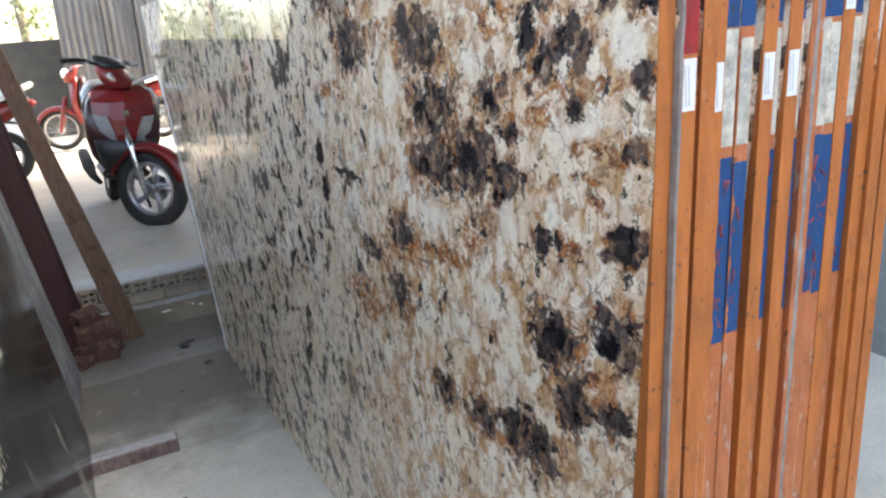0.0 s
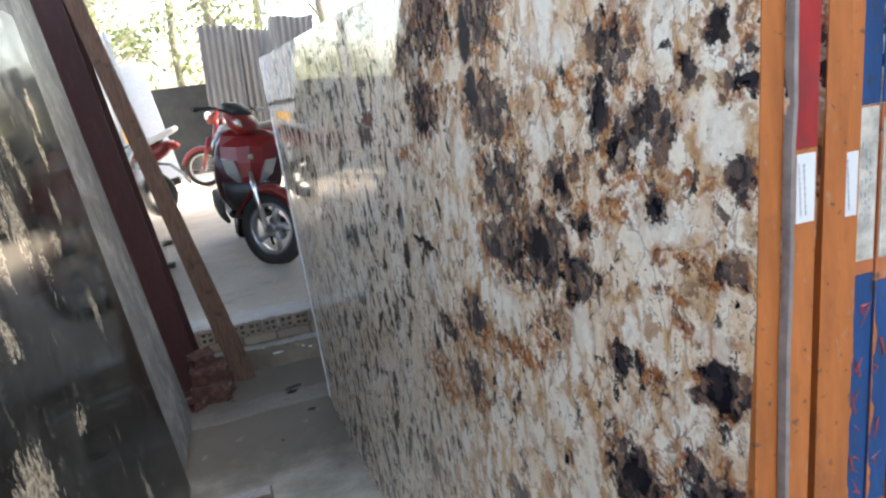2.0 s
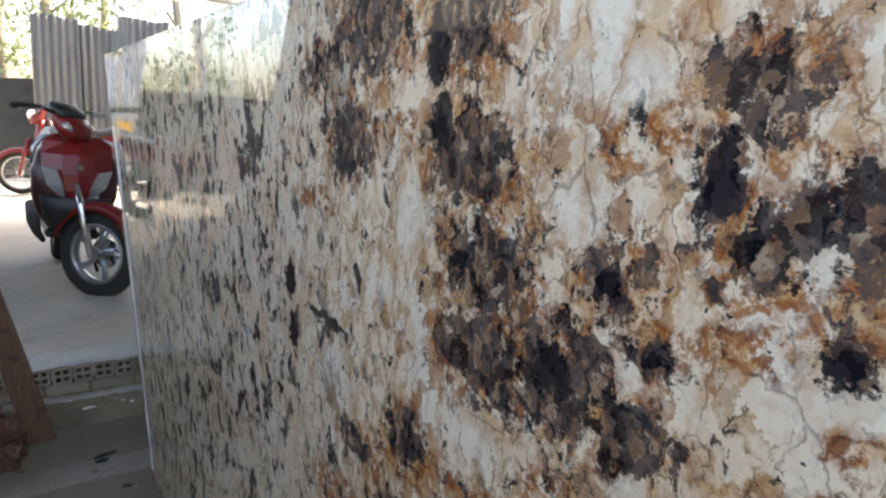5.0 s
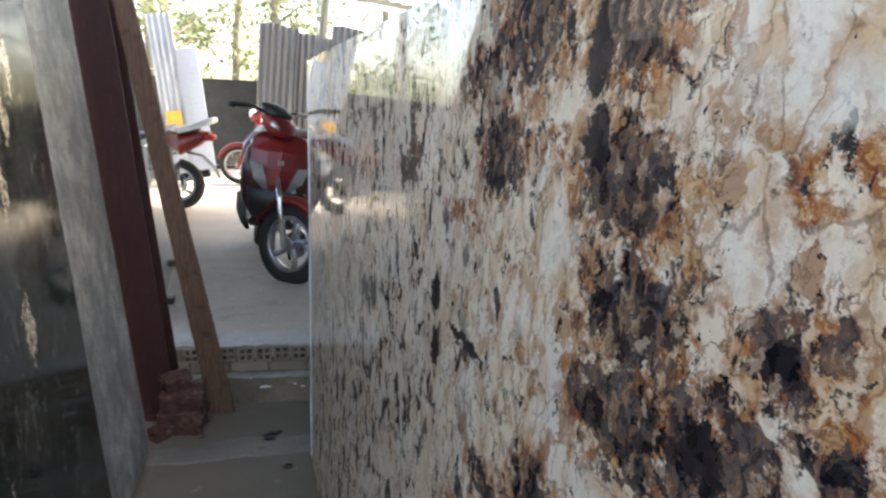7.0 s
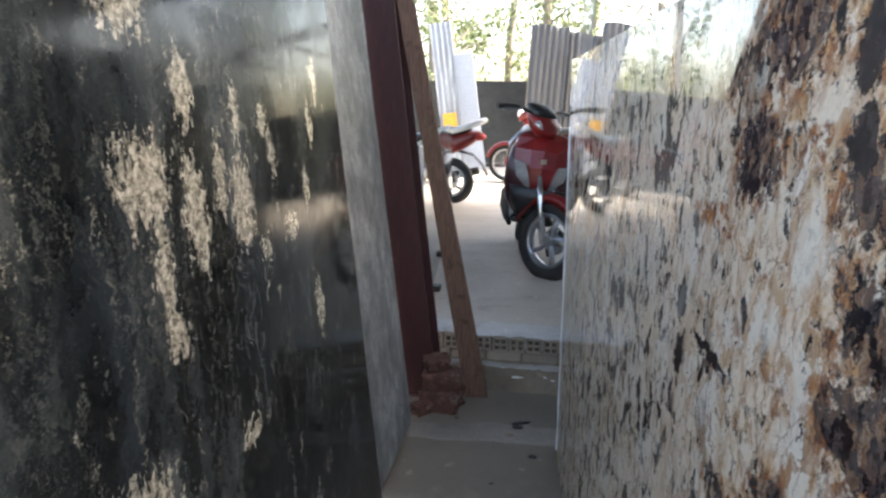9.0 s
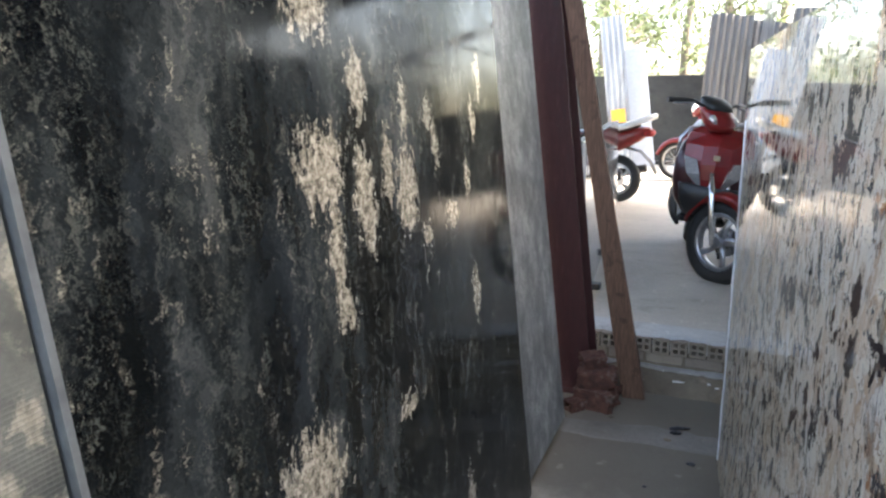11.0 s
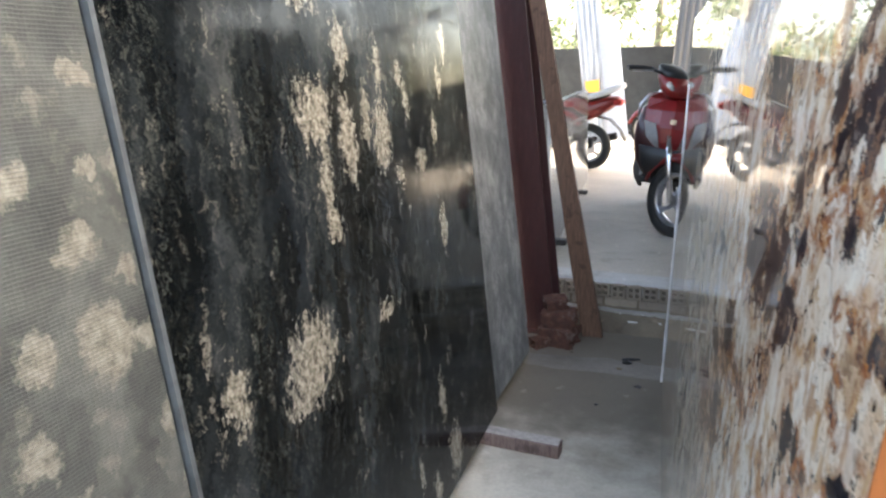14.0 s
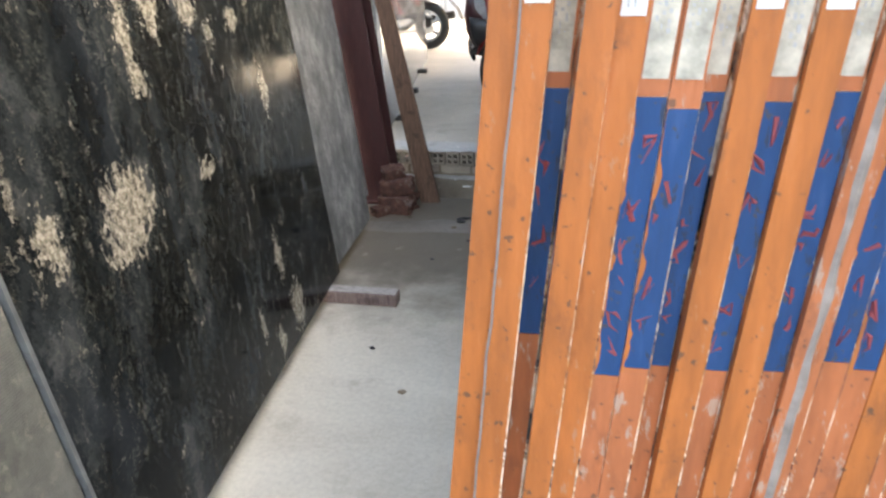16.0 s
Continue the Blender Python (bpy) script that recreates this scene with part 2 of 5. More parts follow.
def grey_stone_material():
    """Grey stone with a pale, cloudy mottle."""
    n = Nodes("grey_stone")
    p = n.coord()
    fine = n.vec("SUBTRACT", n.noise(p, 30, 4, 0.7, colour=True), (0.5, 0.5, 0.5))
    q = n.vec("ADD", n.stretch(p, (1, 1, 0.7)), n.stretch(fine, (0.05, 0.05, 0.05)))
    base = n.ramp(n.noise(q, 8, 6, 0.7), (0.36, (0.115, 0.12, 0.118)), (0.5, (0.20, 0.206, 0.202)), (0.64, (0.38, 0.38, 0.36)))
    base = n.mix(0.5, base, n.ramp(n.noise(p, 110, 5, 0.72), (0.36, (0.5, 0.5, 0.5)), (0.6, (1, 1, 1))), "MULTIPLY")
    return n.finish(base, n.math("ADD", 0.26, n.math("MULTIPLY", n.noise(p, 8, 4), 0.2)), n.noise(p, 40, 3), 0.05, 0.001, ior=1.2)


def netted_stone_material():
    """The sawn back of a slab, glued over with a glass-fibre net."""
    n = Nodes("netted_stone")
    p = n.stretch(n.coord(), (0, 1, 1))
    wide = n.vec("SUBTRACT", n.noise(p, 10, 3, 0.6, colour=True), (0.5, 0.5, 0.5))
    fine = n.vec("SUBTRACT", n.noise(p, 60, 4, 0.7, colour=True), (0.5, 0.5, 0.5))
    q = n.vec("ADD", n.vec("ADD", p, n.stretch(wide, (0, 0.06, 0.06))), n.stretch(fine, (0, 0.05, 0.05)))
    base = n.ramp(n.noise(q, 9, 6, 0.68), (0.36, (0.050, 0.054, 0.049)), (0.5, (0.090, 0.095, 0.084)), (0.66, (0.15, 0.155, 0.135)))
    spots = n.math("ADD", n.blobs(q, PALE_SPOTS), n.math("MULTIPLY", n.math("SUBTRACT", n.noise(p, 36, 5, 0.7), 0.5), 1.8))
    spots = n.math("MAXIMUM", n.span(spots, 1.45, 0.85), n.math("MULTIPLY", n.span(n.noise(q, 15, 5, 0.68), 0.53, 0.68), 0.6))
    base = n.mix(n.math("MULTIPLY", spots, 0.85), base, n.ramp(n.noise(p, 45, 6, 0.75), (0.36, (0.15, 0.14, 0.11)), (0.50, (0.31, 0.29, 0.225)), (0.64, (0.44, 0.41, 0.33))))
    sep = n.node("SeparateXYZ")
    n.plug(n.vec("ADD", p, n.stretch(wide, (0, 0.006, 0.006))), sep.inputs[0])
    rows = n.math("ABSOLUTE", n.math("SINE", n.math("MULTIPLY", sep.outputs[2], 560.0)))
    cols = n.math("ABSOLUTE", n.math("SINE", n.math("MULTIPLY", sep.outputs[1], 420.0)))
    net = n.math("MAXIMUM", n.span(rows, 0.72, 0.95), n.math("MULTIPLY", n.span(cols, 0.85, 0.97), 0.3))
    net = n.math("MULTIPLY", net, n.span(n.noise(p, 6, 3), 0.32, 0.55))
    base = n.mix(n.math("MULTIPLY", net, 0.32), base, (0.17, 0.175, 0.16))
    return n.finish(base, 0.5, net, 0.4, 0.001)


def concrete_material(name, dark, light, rough=0.8, stain=(0.10, 0.09, 0.075), brown_end=False):
    n = Nodes(name)
    p = n.coord()
    base = n.ramp(n.noise(p, 1.6, 6, 0.62, 0.4), (0.32, dark), (0.68, light))
    base = n.mix(0.45, base, n.ramp(n.noise(p, 60, 6, 0.7), (0.3, (0.6, 0.6, 0.6)), (0.62, (1, 1, 1))), "MULTIPLY")
    base = n.mix(n.math("MULTIPLY", n.span(n.noise(p, 4.5, 5, 0.65), 0.56, 0.72), 0.5), base, stain)
    # blends to a darker brown with growing y, toward the step
    if brown_end:
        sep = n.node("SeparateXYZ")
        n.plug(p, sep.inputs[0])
        toward_step = n.span(n.math("ADD", sep.outputs[1], n.math("MULTIPLY", n.noise(p, 5, 4, 0.6), 0.9)), 2.35, 3.2)
        base = n.mix(n.math("MULTIPLY", toward_step, 0.88), base, (0.092, 0.073, 0.051))
    base = n.mix(n.math("MULTIPLY", n.span(n.noise(p, 11, 4, 0.6), 0.64, 0.72), 0.10 if brown_end else 0.4), base, tuple(min(1, c * 1.35) for c in light))
    return n.finish(base, n.math("ADD", rough - 0.15, n.math("MULTIPLY", n.noise(p, 6, 4), 0.25)), n.noise(p, 45, 6, 0.7), 0.35, 0.004)


def painted_material(name, colour, under, wear=0.66, rough=0.5):
    """Brushed paint with scuffs, dust and runs."""
    n = Nodes(name)
    p = n.coord()
    tint = n.ramp(n.noise(n.stretch(p, (6, 6, 1)), 9, 4, 0.6), (0.3, tuple(c * 0.72 for c in colour)), (0.6, colour), (0.8, tuple(min(1, c * 1.12 + 0.02) for c in colour)))
    base = n.mix(n.span(n.noise(n.stretch(p, (3, 3, 1)), 26, 5, 0.7), wear, wear + 0.07), tint, under)
    base = n.mix(n.math("MULTIPLY", n.span(n.noise(n.stretch(p, (2, 2, 1)), 11, 5, 0.7), 0.54, 0.68), 0.5), base, tuple(c * 0.42 + 0.012 for c in colour))
    base = n.mix(n.math("MULTIPLY", n.span(n.noise(p, 90, 3), 0.64, 0.70), 0.75), base, (0.07, 0.045, 0.03))
    return n.finish(base, n.math("ADD", rough, n.math("MULTIPLY", n.noise(p, 20, 3), 0.2)), n.noise(n.stretch(p, (2, 2, 1)), 55, 4, 0.65), 0.45, 0.002)


def plain_material(name, colour, rough=0.5, metal=0.0, vary=0.15, scale=20, bump=0.1, **extra):
    n = Nodes(name)
    p = n.coord()
    lo, hi = tuple(c * (1 - vary) for c in colour), tuple(min(1, c * (1 + vary)) for c in colour)
    base = n.ramp(n.noise(p, scale, 4, 0.6), (0.3, lo), (0.7, hi))
    return n.finish(base, rough, n.noise(p, scale * 4, 3), bump, 0.001, metal, **extra)


def wood_material(name, dark, light):
    n = Nodes(name)
    p = n.coord()
    grain = n.noise(n.stretch(p, (9, 9, 1)), 12, 5, 0.65, 0.5)
    base = n.ramp(grain, (0.3, dark), (0.65, light))
    base = n.mix(n.math("MULTIPLY", n.span(n.noise(p, 14, 4), 0.58, 0.7), 0.55), base, tuple(c * 0.4 for c in dark))
    return n.finish(base, 0.75, grain, 0.4, 0.002)


def brick_material():
    n = Nodes("fired_clay")
    p = n.coord()
    info = n.node("ObjectInfo").outputs["Random"]
    base = n.ramp(n.noise(p, 24, 5, 0.65), (0.3, (0.045, 0.02, 0.014)), (0.6, (0.11, 0.045, 0.029)), (0.78, (0.18, 0.11, 0.08)))
    base = n.mix(0.25, base, n.ramp(info, (0, (0.6, 0.55, 0.5)), (1, (1, 1, 1))), "MULTIPLY")
    base = n.mix(n.math("MULTIPLY", n.span(n.noise(p, 16, 4), 0.57, 0.68), 0.4), base, (0.24, 0.21, 0.18))
    return n.finish(base, 0.9, n.noise(p, 70, 5, 0.7), 0.5, 0.003)


def sheet_material(name, colour, rust):
    n = Nodes(name)
    p = n.coord()
    runs = n.noise(n.stretch(p, (4, 4, 0.4)), 3, 5, 0.65)
    base = n.ramp(runs, (0.32, tuple(c * 0.6 for c in colour)), (0.6, colour))
    base = n.mix(n.math("MULTIPLY", n.span(n.noise(p, 5, 5, 0.65), 0.58, 0.7), 0.6), base, rust)
    return n.finish(base, 0.5, n.noise(p, 30, 4), 0.2, 0.003, 0.25)


def leaf_material(name, colour):
    n = Nodes(name)
    rnd = n.node("NewGeometry").outputs["Random Per Island"]
    base = n.ramp(rnd, (0, tuple(c * 0.5 for c in colour)), (0.6, colour), (1, tuple(min(1, c * 1.8) for c in colour)))
    m = n.finish(base, 0.5)
    n.bsdf.inputs["Transmission Weight"].default_value = 0.0
    mixer, tl = n.node("MixShader"), n.node("BsdfTranslucent")
    n.plug(base, tl.inputs[0])
    mixer.inputs[0].default_value = 0.6
    n.t.links.new(n.bsdf.outputs[0], mixer.inputs[1])
    n.t.links.new(tl.outputs[0], mixer.inputs[2])
    n.t.links.new(mixer.outputs[0], n.t.nodes["Material Output"].inputs[0])
    return m


# oval spots: along the slab, height, half length, half height
DARK_CLUSTERS = [
    (1.22, 1.55, 0.085, 0.055), (1.00, 1.54, 0.064, 0.052), (0.93, 1.28, 0.075, 0.043), (0.93, 1.18, 0.070, 0.045), (0.98, 1.39, 0.073, 0.043),
    (0.81, 1.20, 0.066, 0.046), (0.65, 0.77, 0.064, 0.046), (1.27, 1.40, 0.058, 0.047), (0.59, 0.96, 0.054, 0.044), (1.10, 0.89, 0.046, 0.042),
    (0.55, 0.88, 0.035, 0.044), (0.46, 1.01, 0.042, 0.035), (0.78, 0.74, 0.046, 0.030), (0.72, 1.18, 0.046, 0.030), (1.07, 1.03, 0.047, 0.029),
    (1.40, 1.50, 0.040, 0.030), (1.22, 0.95, 0.050, 0.022), (0.58, 1.38, 0.036, 0.030), (0.92, 0.74, 0.035, 0.030)]
SMOKY_KNOTS = [
    (0.65, 1.47, 0.038, 0.026), (0.46, 0.89, 0.039, 0.021), (0.76, 1.30, 0.024, 0.027), (0.46, 1.13, 0.028, 0.022), (0.84, 1.17, 0.036, 0.015),
    (0.67, 1.40, 0.015, 0.036), (0.46, 1.14, 0.027, 0.016), (0.62, 1.10, 0.018, 0.022), (0.78, 1.24, 0.028, 0.013), (0.70, 1.26, 0.016, 0.019),
    (0.57, 1.31, 0.015, 0.018), (0.72, 1.26, 0.024, 0.011), (0.45, 1.34, 0.021, 0.012), (0.62, 1.35, 0.019, 0.013), (0.45, 1.42, 0.019, 0.011),
    (0.73, 1.33, 0.013, 0.015), (0.46, 1.25, 0.014, 0.012), (0.48, 1.47, 0.012, 0.012), (0.52, 1.44, 0.012, 0.011)]
RUST_BANDS = [
    (1.28, 0.83, 0.093, 0.044), (1.30, 0.83, 0.063, 0.036), (1.07, 0.99, 0.084, 0.023), (0.90, 1.02, 0.080, 0.017), (1.40, 1.30, 0.080, 0.016),
    (0.81, 1.07, 0.029, 0.034), (0.49, 0.93, 0.031, 0.021), (0.77, 1.41, 0.020, 0.028), (0.49, 1.18, 0.036, 0.014), (1.12, 1.42, 0.027, 0.017),
    (0.89, 1.22, 0.023, 0.017), (0.64, 1.29, 0.024, 0.016), (0.63, 1.33, 0.038, 0.010), (0.73, 1.44, 0.023, 0.015), (0.70, 1.29, 0.034, 0.010),
    (0.47, 1.24, 0.022, 0.014), (0.51, 1.25, 0.020, 0.015), (0.60, 1.29, 0.020, 0.014), (0.54, 1.21, 0.028, 0.010), (0.61, 1.42, 0.025, 0.010),
    (0.55, 1.38, 0.013, 0.019), (0.57, 1.11, 0.019, 0.013), (0.51, 1.33, 0.024, 0.010), (0.45, 1.47, 0.013, 0.018), (0.55, 1.25, 0.023, 0.010)]
BLACK_CORES = [
    (2.02, 1.00, 0.031, 0.032), (1.05, 1.51, 0.020, 0.042), (1.34, 1.11, 0.083, 0.010), (1.51, 1.14, 0.025, 0.032), (1.49, 1.05, 0.023, 0.032),
    (1.03, 1.43, 0.023, 0.029), (0.82, 1.21, 0.025, 0.024), (1.79, 1.31, 0.023, 0.025), (0.59, 0.97, 0.025, 0.019), (1.27, 1.36, 0.025, 0.014),
    (0.67, 1.40, 0.012, 0.027), (0.48, 0.99, 0.020, 0.016), (0.98, 1.28, 0.019, 0.012), (0.76, 1.30, 0.014, 0.015), (0.64, 1.36, 0.012, 0.013),
    (0.70, 1.26, 0.012, 0.013), (0.46, 1.13, 0.015, 0.010), (0.62, 1.10, 0.012, 0.012), (0.47, 1.15, 0.014, 0.010), (0.76, 1.30, 0.013, 0.010),
    (0.82, 1.22, 0.012, 0.010), (0.45, 1.42, 0.012, 0.010), (0.48, 1.47, 0.012, 0.010), (0.52, 1.44, 0.012, 0.010), (0.57, 1.30, 0.012, 0.010)]
WHITE_FIELDS = [
    (0.78, 1.50, 0.064, 0.054), (0.84, 0.90, 0.063, 0.045), (1.09, 1.31, 0.048, 0.051), (0.70, 0.84, 0.045, 0.054), (0.93, 1.09, 0.044, 0.034),
    (1.16, 1.21, 0.042, 0.035), (0.80, 1.36, 0.032, 0.036), (0.71, 1.12, 0.032, 0.032), (0.47, 1.37, 0.028, 0.027), (0.60, 1.15, 0.021, 0.033),
    (0.55, 1.28, 0.031, 0.020), (0.58, 1.27, 0.022, 0.028), (0.55, 1.50, 0.028, 0.016), (0.48, 1.18, 0.026, 0.017), (0.47, 1.47, 0.016, 0.022),
    (0.46, 1.22, 0.020, 0.014)]
CREAM_PATCHES = [
    (1.15, 0.83, 0.087, 0.079), (1.29, 1.33, 0.067, 0.066), (1.94, 0.17, 0.054, 0.076), (1.63, 1.25, 0.042, 0.085), (1.44, 1.26, 0.037, 0.088),
    (1.30, 1.60, 0.054, 0.054), (2.03, 0.92, 0.029, 0.065), (1.44, 1.48, 0.031, 0.057), (1.31, 1.19, 0.025, 0.066), (1.86, 0.39, 0.023, 0.071),
    (0.89, 0.86, 0.032, 0.049), (1.09, 0.76, 0.050, 0.031), (1.75, 0.14, 0.025, 0.056), (1.55, 1.31, 0.023, 0.056), (1.89, 1.15, 0.038, 0.032),
    (1.32, 1.08, 0.033, 0.033), (1.53, 0.80, 0.047, 0.021), (1.72, 1.14, 0.029, 0.034), (2.18, 1.50, 0.018, 0.054), (1.64, 1.43, 0.019, 0.051),
    (1.78, 1.41, 0.022, 0.039), (1.64, 0.26, 0.018, 0.047), (2.10, 1.38, 0.018, 0.045), (1.81, 1.33, 0.019, 0.040), (2.02, 1.24, 0.014, 0.054)]
PALE_SPOTS = [
    (0.66, 1.05, 0.039, 0.049), (0.62, 0.70, 0.036, 0.027), (0.75, 1.29, 0.021, 0.043), (0.55, 0.85, 0.029, 0.026), (0.52, 0.95, 0.027, 0.027),
    (0.55, 1.08, 0.027, 0.027), (0.76, 0.90, 0.022, 0.032), (0.64, 1.20, 0.030, 0.023), (0.56, 1.29, 0.027, 0.023), (0.77, 0.78, 0.015, 0.041),
    (0.60, 0.80, 0.023, 0.024), (0.73, 1.04, 0.020, 0.019), (0.72, 1.15, 0.017, 0.022), (0.70, 1.42, 0.021, 0.016), (0.69, 1.29, 0.013, 0.013)]

GRANITE, BLACK_STONE, GREY_STONE, NETTED = granite_material(), dark_stone_material(), grey_stone_material(), netted_stone_material()
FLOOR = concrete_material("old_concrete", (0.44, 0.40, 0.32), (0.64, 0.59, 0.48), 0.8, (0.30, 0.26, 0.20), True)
FILM = plain_material("plastic_film", (0.84, 0.83, 0.81), 0.2, vary=0.12, scale=45, bump=0.8)
YARD = concrete_material("yard_concrete", (0.41, 0.365, 0.30), (0.56, 0.505, 0.425), 0.65, (0.25, 0.215, 0.17))
MORTAR = concrete_material("mortar", (0.10, 0.076, 0.05), (0.27, 0.215, 0.15), 0.9, (0.08, 0.055, 0.032))
WALL = concrete_material("weathered_render", (0.024, 0.023, 0.020), (0.060, 0.058, 0.050), 0.85, (0.03, 0.035, 0.025))
ORANGE = painted_material("orange_paint", (0.46, 0.132, 0.025), (0.40, 0.17, 0.08), 0.61)
ORANGE_OLD = painted_material("worn_orange_paint", (0.44, 0.128, 0.042), (0.40, 0.26, 0.19), 0.57)
BLUE = painted_material("blue_paint", (0.002, 0.050, 0.160), (0.02, 0.03, 0.06), 0.58, 0.6)
RED_PAINT = painted_material("red_paint", (0.36, 0.014, 0.013), (0.30, 0.02, 0.02), 0.7)
RED_MARK = plain_material("red_crayon", (0.25, 0.045, 0.05), 0.7)
PAPER = plain_material("label_paper", (0.66, 0.65, 0.62), 0.6, vary=0.06)
PAPER_OLD = plain_material("dirty_label_paper", (0.45, 0.41, 0.33), 0.75, vary=0.42, scale=48)
INK = plain_material("grey_print", (0.36, 0.36, 0.36), 0.7)
PLASTER = plain_material("grey_filler", (0.27, 0.23, 0.20), 0.85, vary=0.3, scale=40, bump=0.4)
POST_RED = painted_material("red_oxide_paint", (0.048, 0.0095, 0.008), (0.022, 0.010, 0.008), 0.66, 0.5)
TIMBER = wood_material("weathered_timber", (0.075, 0.037, 0.022), (0.17, 0.092, 0.056))
TIMBER_GREY = wood_material("dusty_timber", (0.095, 0.055, 0.05), (0.21, 0.15, 0.13))
CLAY = brick_material()
DUST = plain_material("grey_dust", (0.34, 0.31, 0.28), 0.95, vary=0.3, scale=35, bump=0.4)
SHEET_GREY = sheet_material("grey_roof_sheet", (0.12, 0.12, 0.122), (0.07, 0.062, 0.055))
SHEET_WHITE = sheet_material("pale_roof_sheet", (0.36, 0.39, 0.42), (0.50, 0.52, 0.54))
PANEL = plain_material("pale_blue_panel", (0.36, 0.40, 0.46), 0.35, vary=0.08)
YELLOW = plain_material("yellow_tape", (0.70, 0.36, 0.05), 0.5)
BIKE_RED = plain_material("red_lacquer", (0.17, 0.007, 0.007), 0.36, vary=0.12, bump=0.02, coat_weight=0.22, coat_roughness=0.12)
BIKE_DARK = plain_material("maroon_plastic", (0.045, 0.012, 0.012), 0.3, vary=0.1, bump=0.03)
BLACK = plain_material("black_plastic", (0.018, 0.018, 0.019), 0.45, vary=0.2)
RUBBER = plain_material("tyre_rubber", (0.022, 0.022, 0.022), 0.8, vary=0.3, scale=60, bump=0.4)
ALLOY = plain_material("grey_alloy", (0.38, 0.38, 0.39), 0.32, 0.9, bump=0.05)
CHROME = plain_material("chrome", (0.75, 0.75, 0.76), 0.12, 1.0, bump=0.0)
LAMP = plain_material("lamp_lens", (0.55, 0.52, 0.50), 0.10, 0.55, vary=0.25, scale=80)
WHITE_PLASTIC = plain_material("white_plastic", (0.75, 0.74, 0.72), 0.35, vary=0.05)
BARK = wood_material("bark", (0.16, 0.13, 0.10), (0.34, 0.30, 0.25))
LEAF = leaf_material("leaves", (0.24, 0.28, 0.14))
GRASS = leaf_material("undergrowth", (0.22, 0.26, 0.13))
ROOF = sheet_material("dark_roof_sheet", (0.16, 0.19, 0.22), (0.11, 0.10, 0.09))
STEEL = painted_material("grey_steel_paint", (0.16, 0.18, 0.20), (0.10, 0.09, 0.08))
SOIL = concrete_material("soil", (0.09, 0.075, 0.05), (0.16, 0.13, 0.09), 0.95)


# ---- building tools ----
def part(name, bm, material, parent=None, label="", smooth=False):
    """Links a bmesh as one mesh object, under a thing or on its own."""
    me = bpy.data.meshes.new(name)
    bmesh.ops.recalc_face_normals(bm, faces=bm.faces)
    bm.to_mesh(me)
    bm.free()
    me.materials.append(material)
    if smooth:
        for f in me.polygons:
            f.use_smooth = True
    ob = new(name, me)
    if parent is not None:
        ob.parent = parent
    if label:
        ob["label"] = label
    return ob


def thing(name, m=None):
    ob = new(name)
    ob.empty_display_size = 0.1
    if m is not None:
        ob.matrix_basis = m
    return ob


def box(bm, lo, hi, m=None, bevel=0.0):
    c, s = (Vector(lo) + Vector(hi)) / 2, Vector(hi) - Vector(lo)
    mat = Matrix.Translation(c) @ Matrix.Diagonal((*s, 1))
    made = bmesh.ops.create_cube(bm, size=1.0, matrix=(m @ mat) if m is not None else mat)["verts"]
    if bevel:
        edges = {e for v in made for e in v.link_edges}
        bmesh.ops.bevel(bm, geom=list(edges), offset=bevel, segments=1, affect="EDGES", profile=0.5)
    return bm


def boxed(lo, hi, m=None, bevel=0.0):
    return box(bmesh.new(), lo, hi, m, bevel)


def loft(bm, rings, closed=True, cap=True):
    """Skins rings of points, all of one length."""
    rows = [[bm.verts.new(p) for p in ring] for ring in rings]
    k = len(rows[0])
    for a, b in zip(rows, rows[1:]):
        for i in range(k if closed else k - 1):
            j = (i + 1) % k
            bm.faces.new((a[i], a[j], b[j], b[i]))
    if cap:
        bm.faces.new(rows[0][::-1])
        bm.faces.new(rows[-1])
    return bm


def tube(bm, pts, radii, seg=10, cap=True):
    """A round bar through points."""
    pts = [Vector(p) for p in pts]
    if not isinstance(radii, (list, tuple)):
        radii = [radii] * len(pts)
    rings, up = [], None
    for i, p in enumerate(pts):
        d = (pts[min(i + 1, len(pts) - 1)] - pts[max(i - 1, 0)]).normalized()
        if up is None:
            up = d.orthogonal().normalized()
        up = (up - d * up.dot(d)).normalized()
        side = d.cross(up)
        rings.append([p + radii[i] * (math.cos(a) * up + math.sin(a) * side) for a in (2 * math.pi * k / seg for k in range(seg))])
    return loft(bm, rings, True, cap)


def ring(bm, centre, big, small, flat=1.0, seg=36, sides=10):
    """A tyre-like ring round the local y axis."""
    rows = []
    for i in range(seg):
        a = 2 * math.pi * i / seg
        out = Vector((math.cos(a), 0, math.sin(a)))
        rows.append([bm.verts.new(Vector(centre) + out * (big + small * math.cos(b)) + Vector((0, small * flat * math.sin(b), 0)))
                     for b in (2 * math.pi * j / sides for j in range(sides))])
    for i in range(seg):
        a, b = rows[i], rows[(i + 1) % seg]
        for j in range(sides):
            bm.faces.new((a[j], a[(j + 1) % sides], b[(j + 1) % sides], b[j]))
    return bm


def oval(c, u, v, ru, rv, k=16, power=2.4):
    """A rounded-rectangle ring about c in the plane of u and v."""
    pts = []
    for i in range(k):
        a = 2 * math.pi * i / k
        cu, cv = math.cos(a), math.sin(a)
        pts.append(Vector(c) + Vector(u) * ru * math.copysign(abs(cu) ** (2 / power), cu) + Vector(v) * rv * math.copysign(abs(cv) ** (2 / power), cv))
    return pts


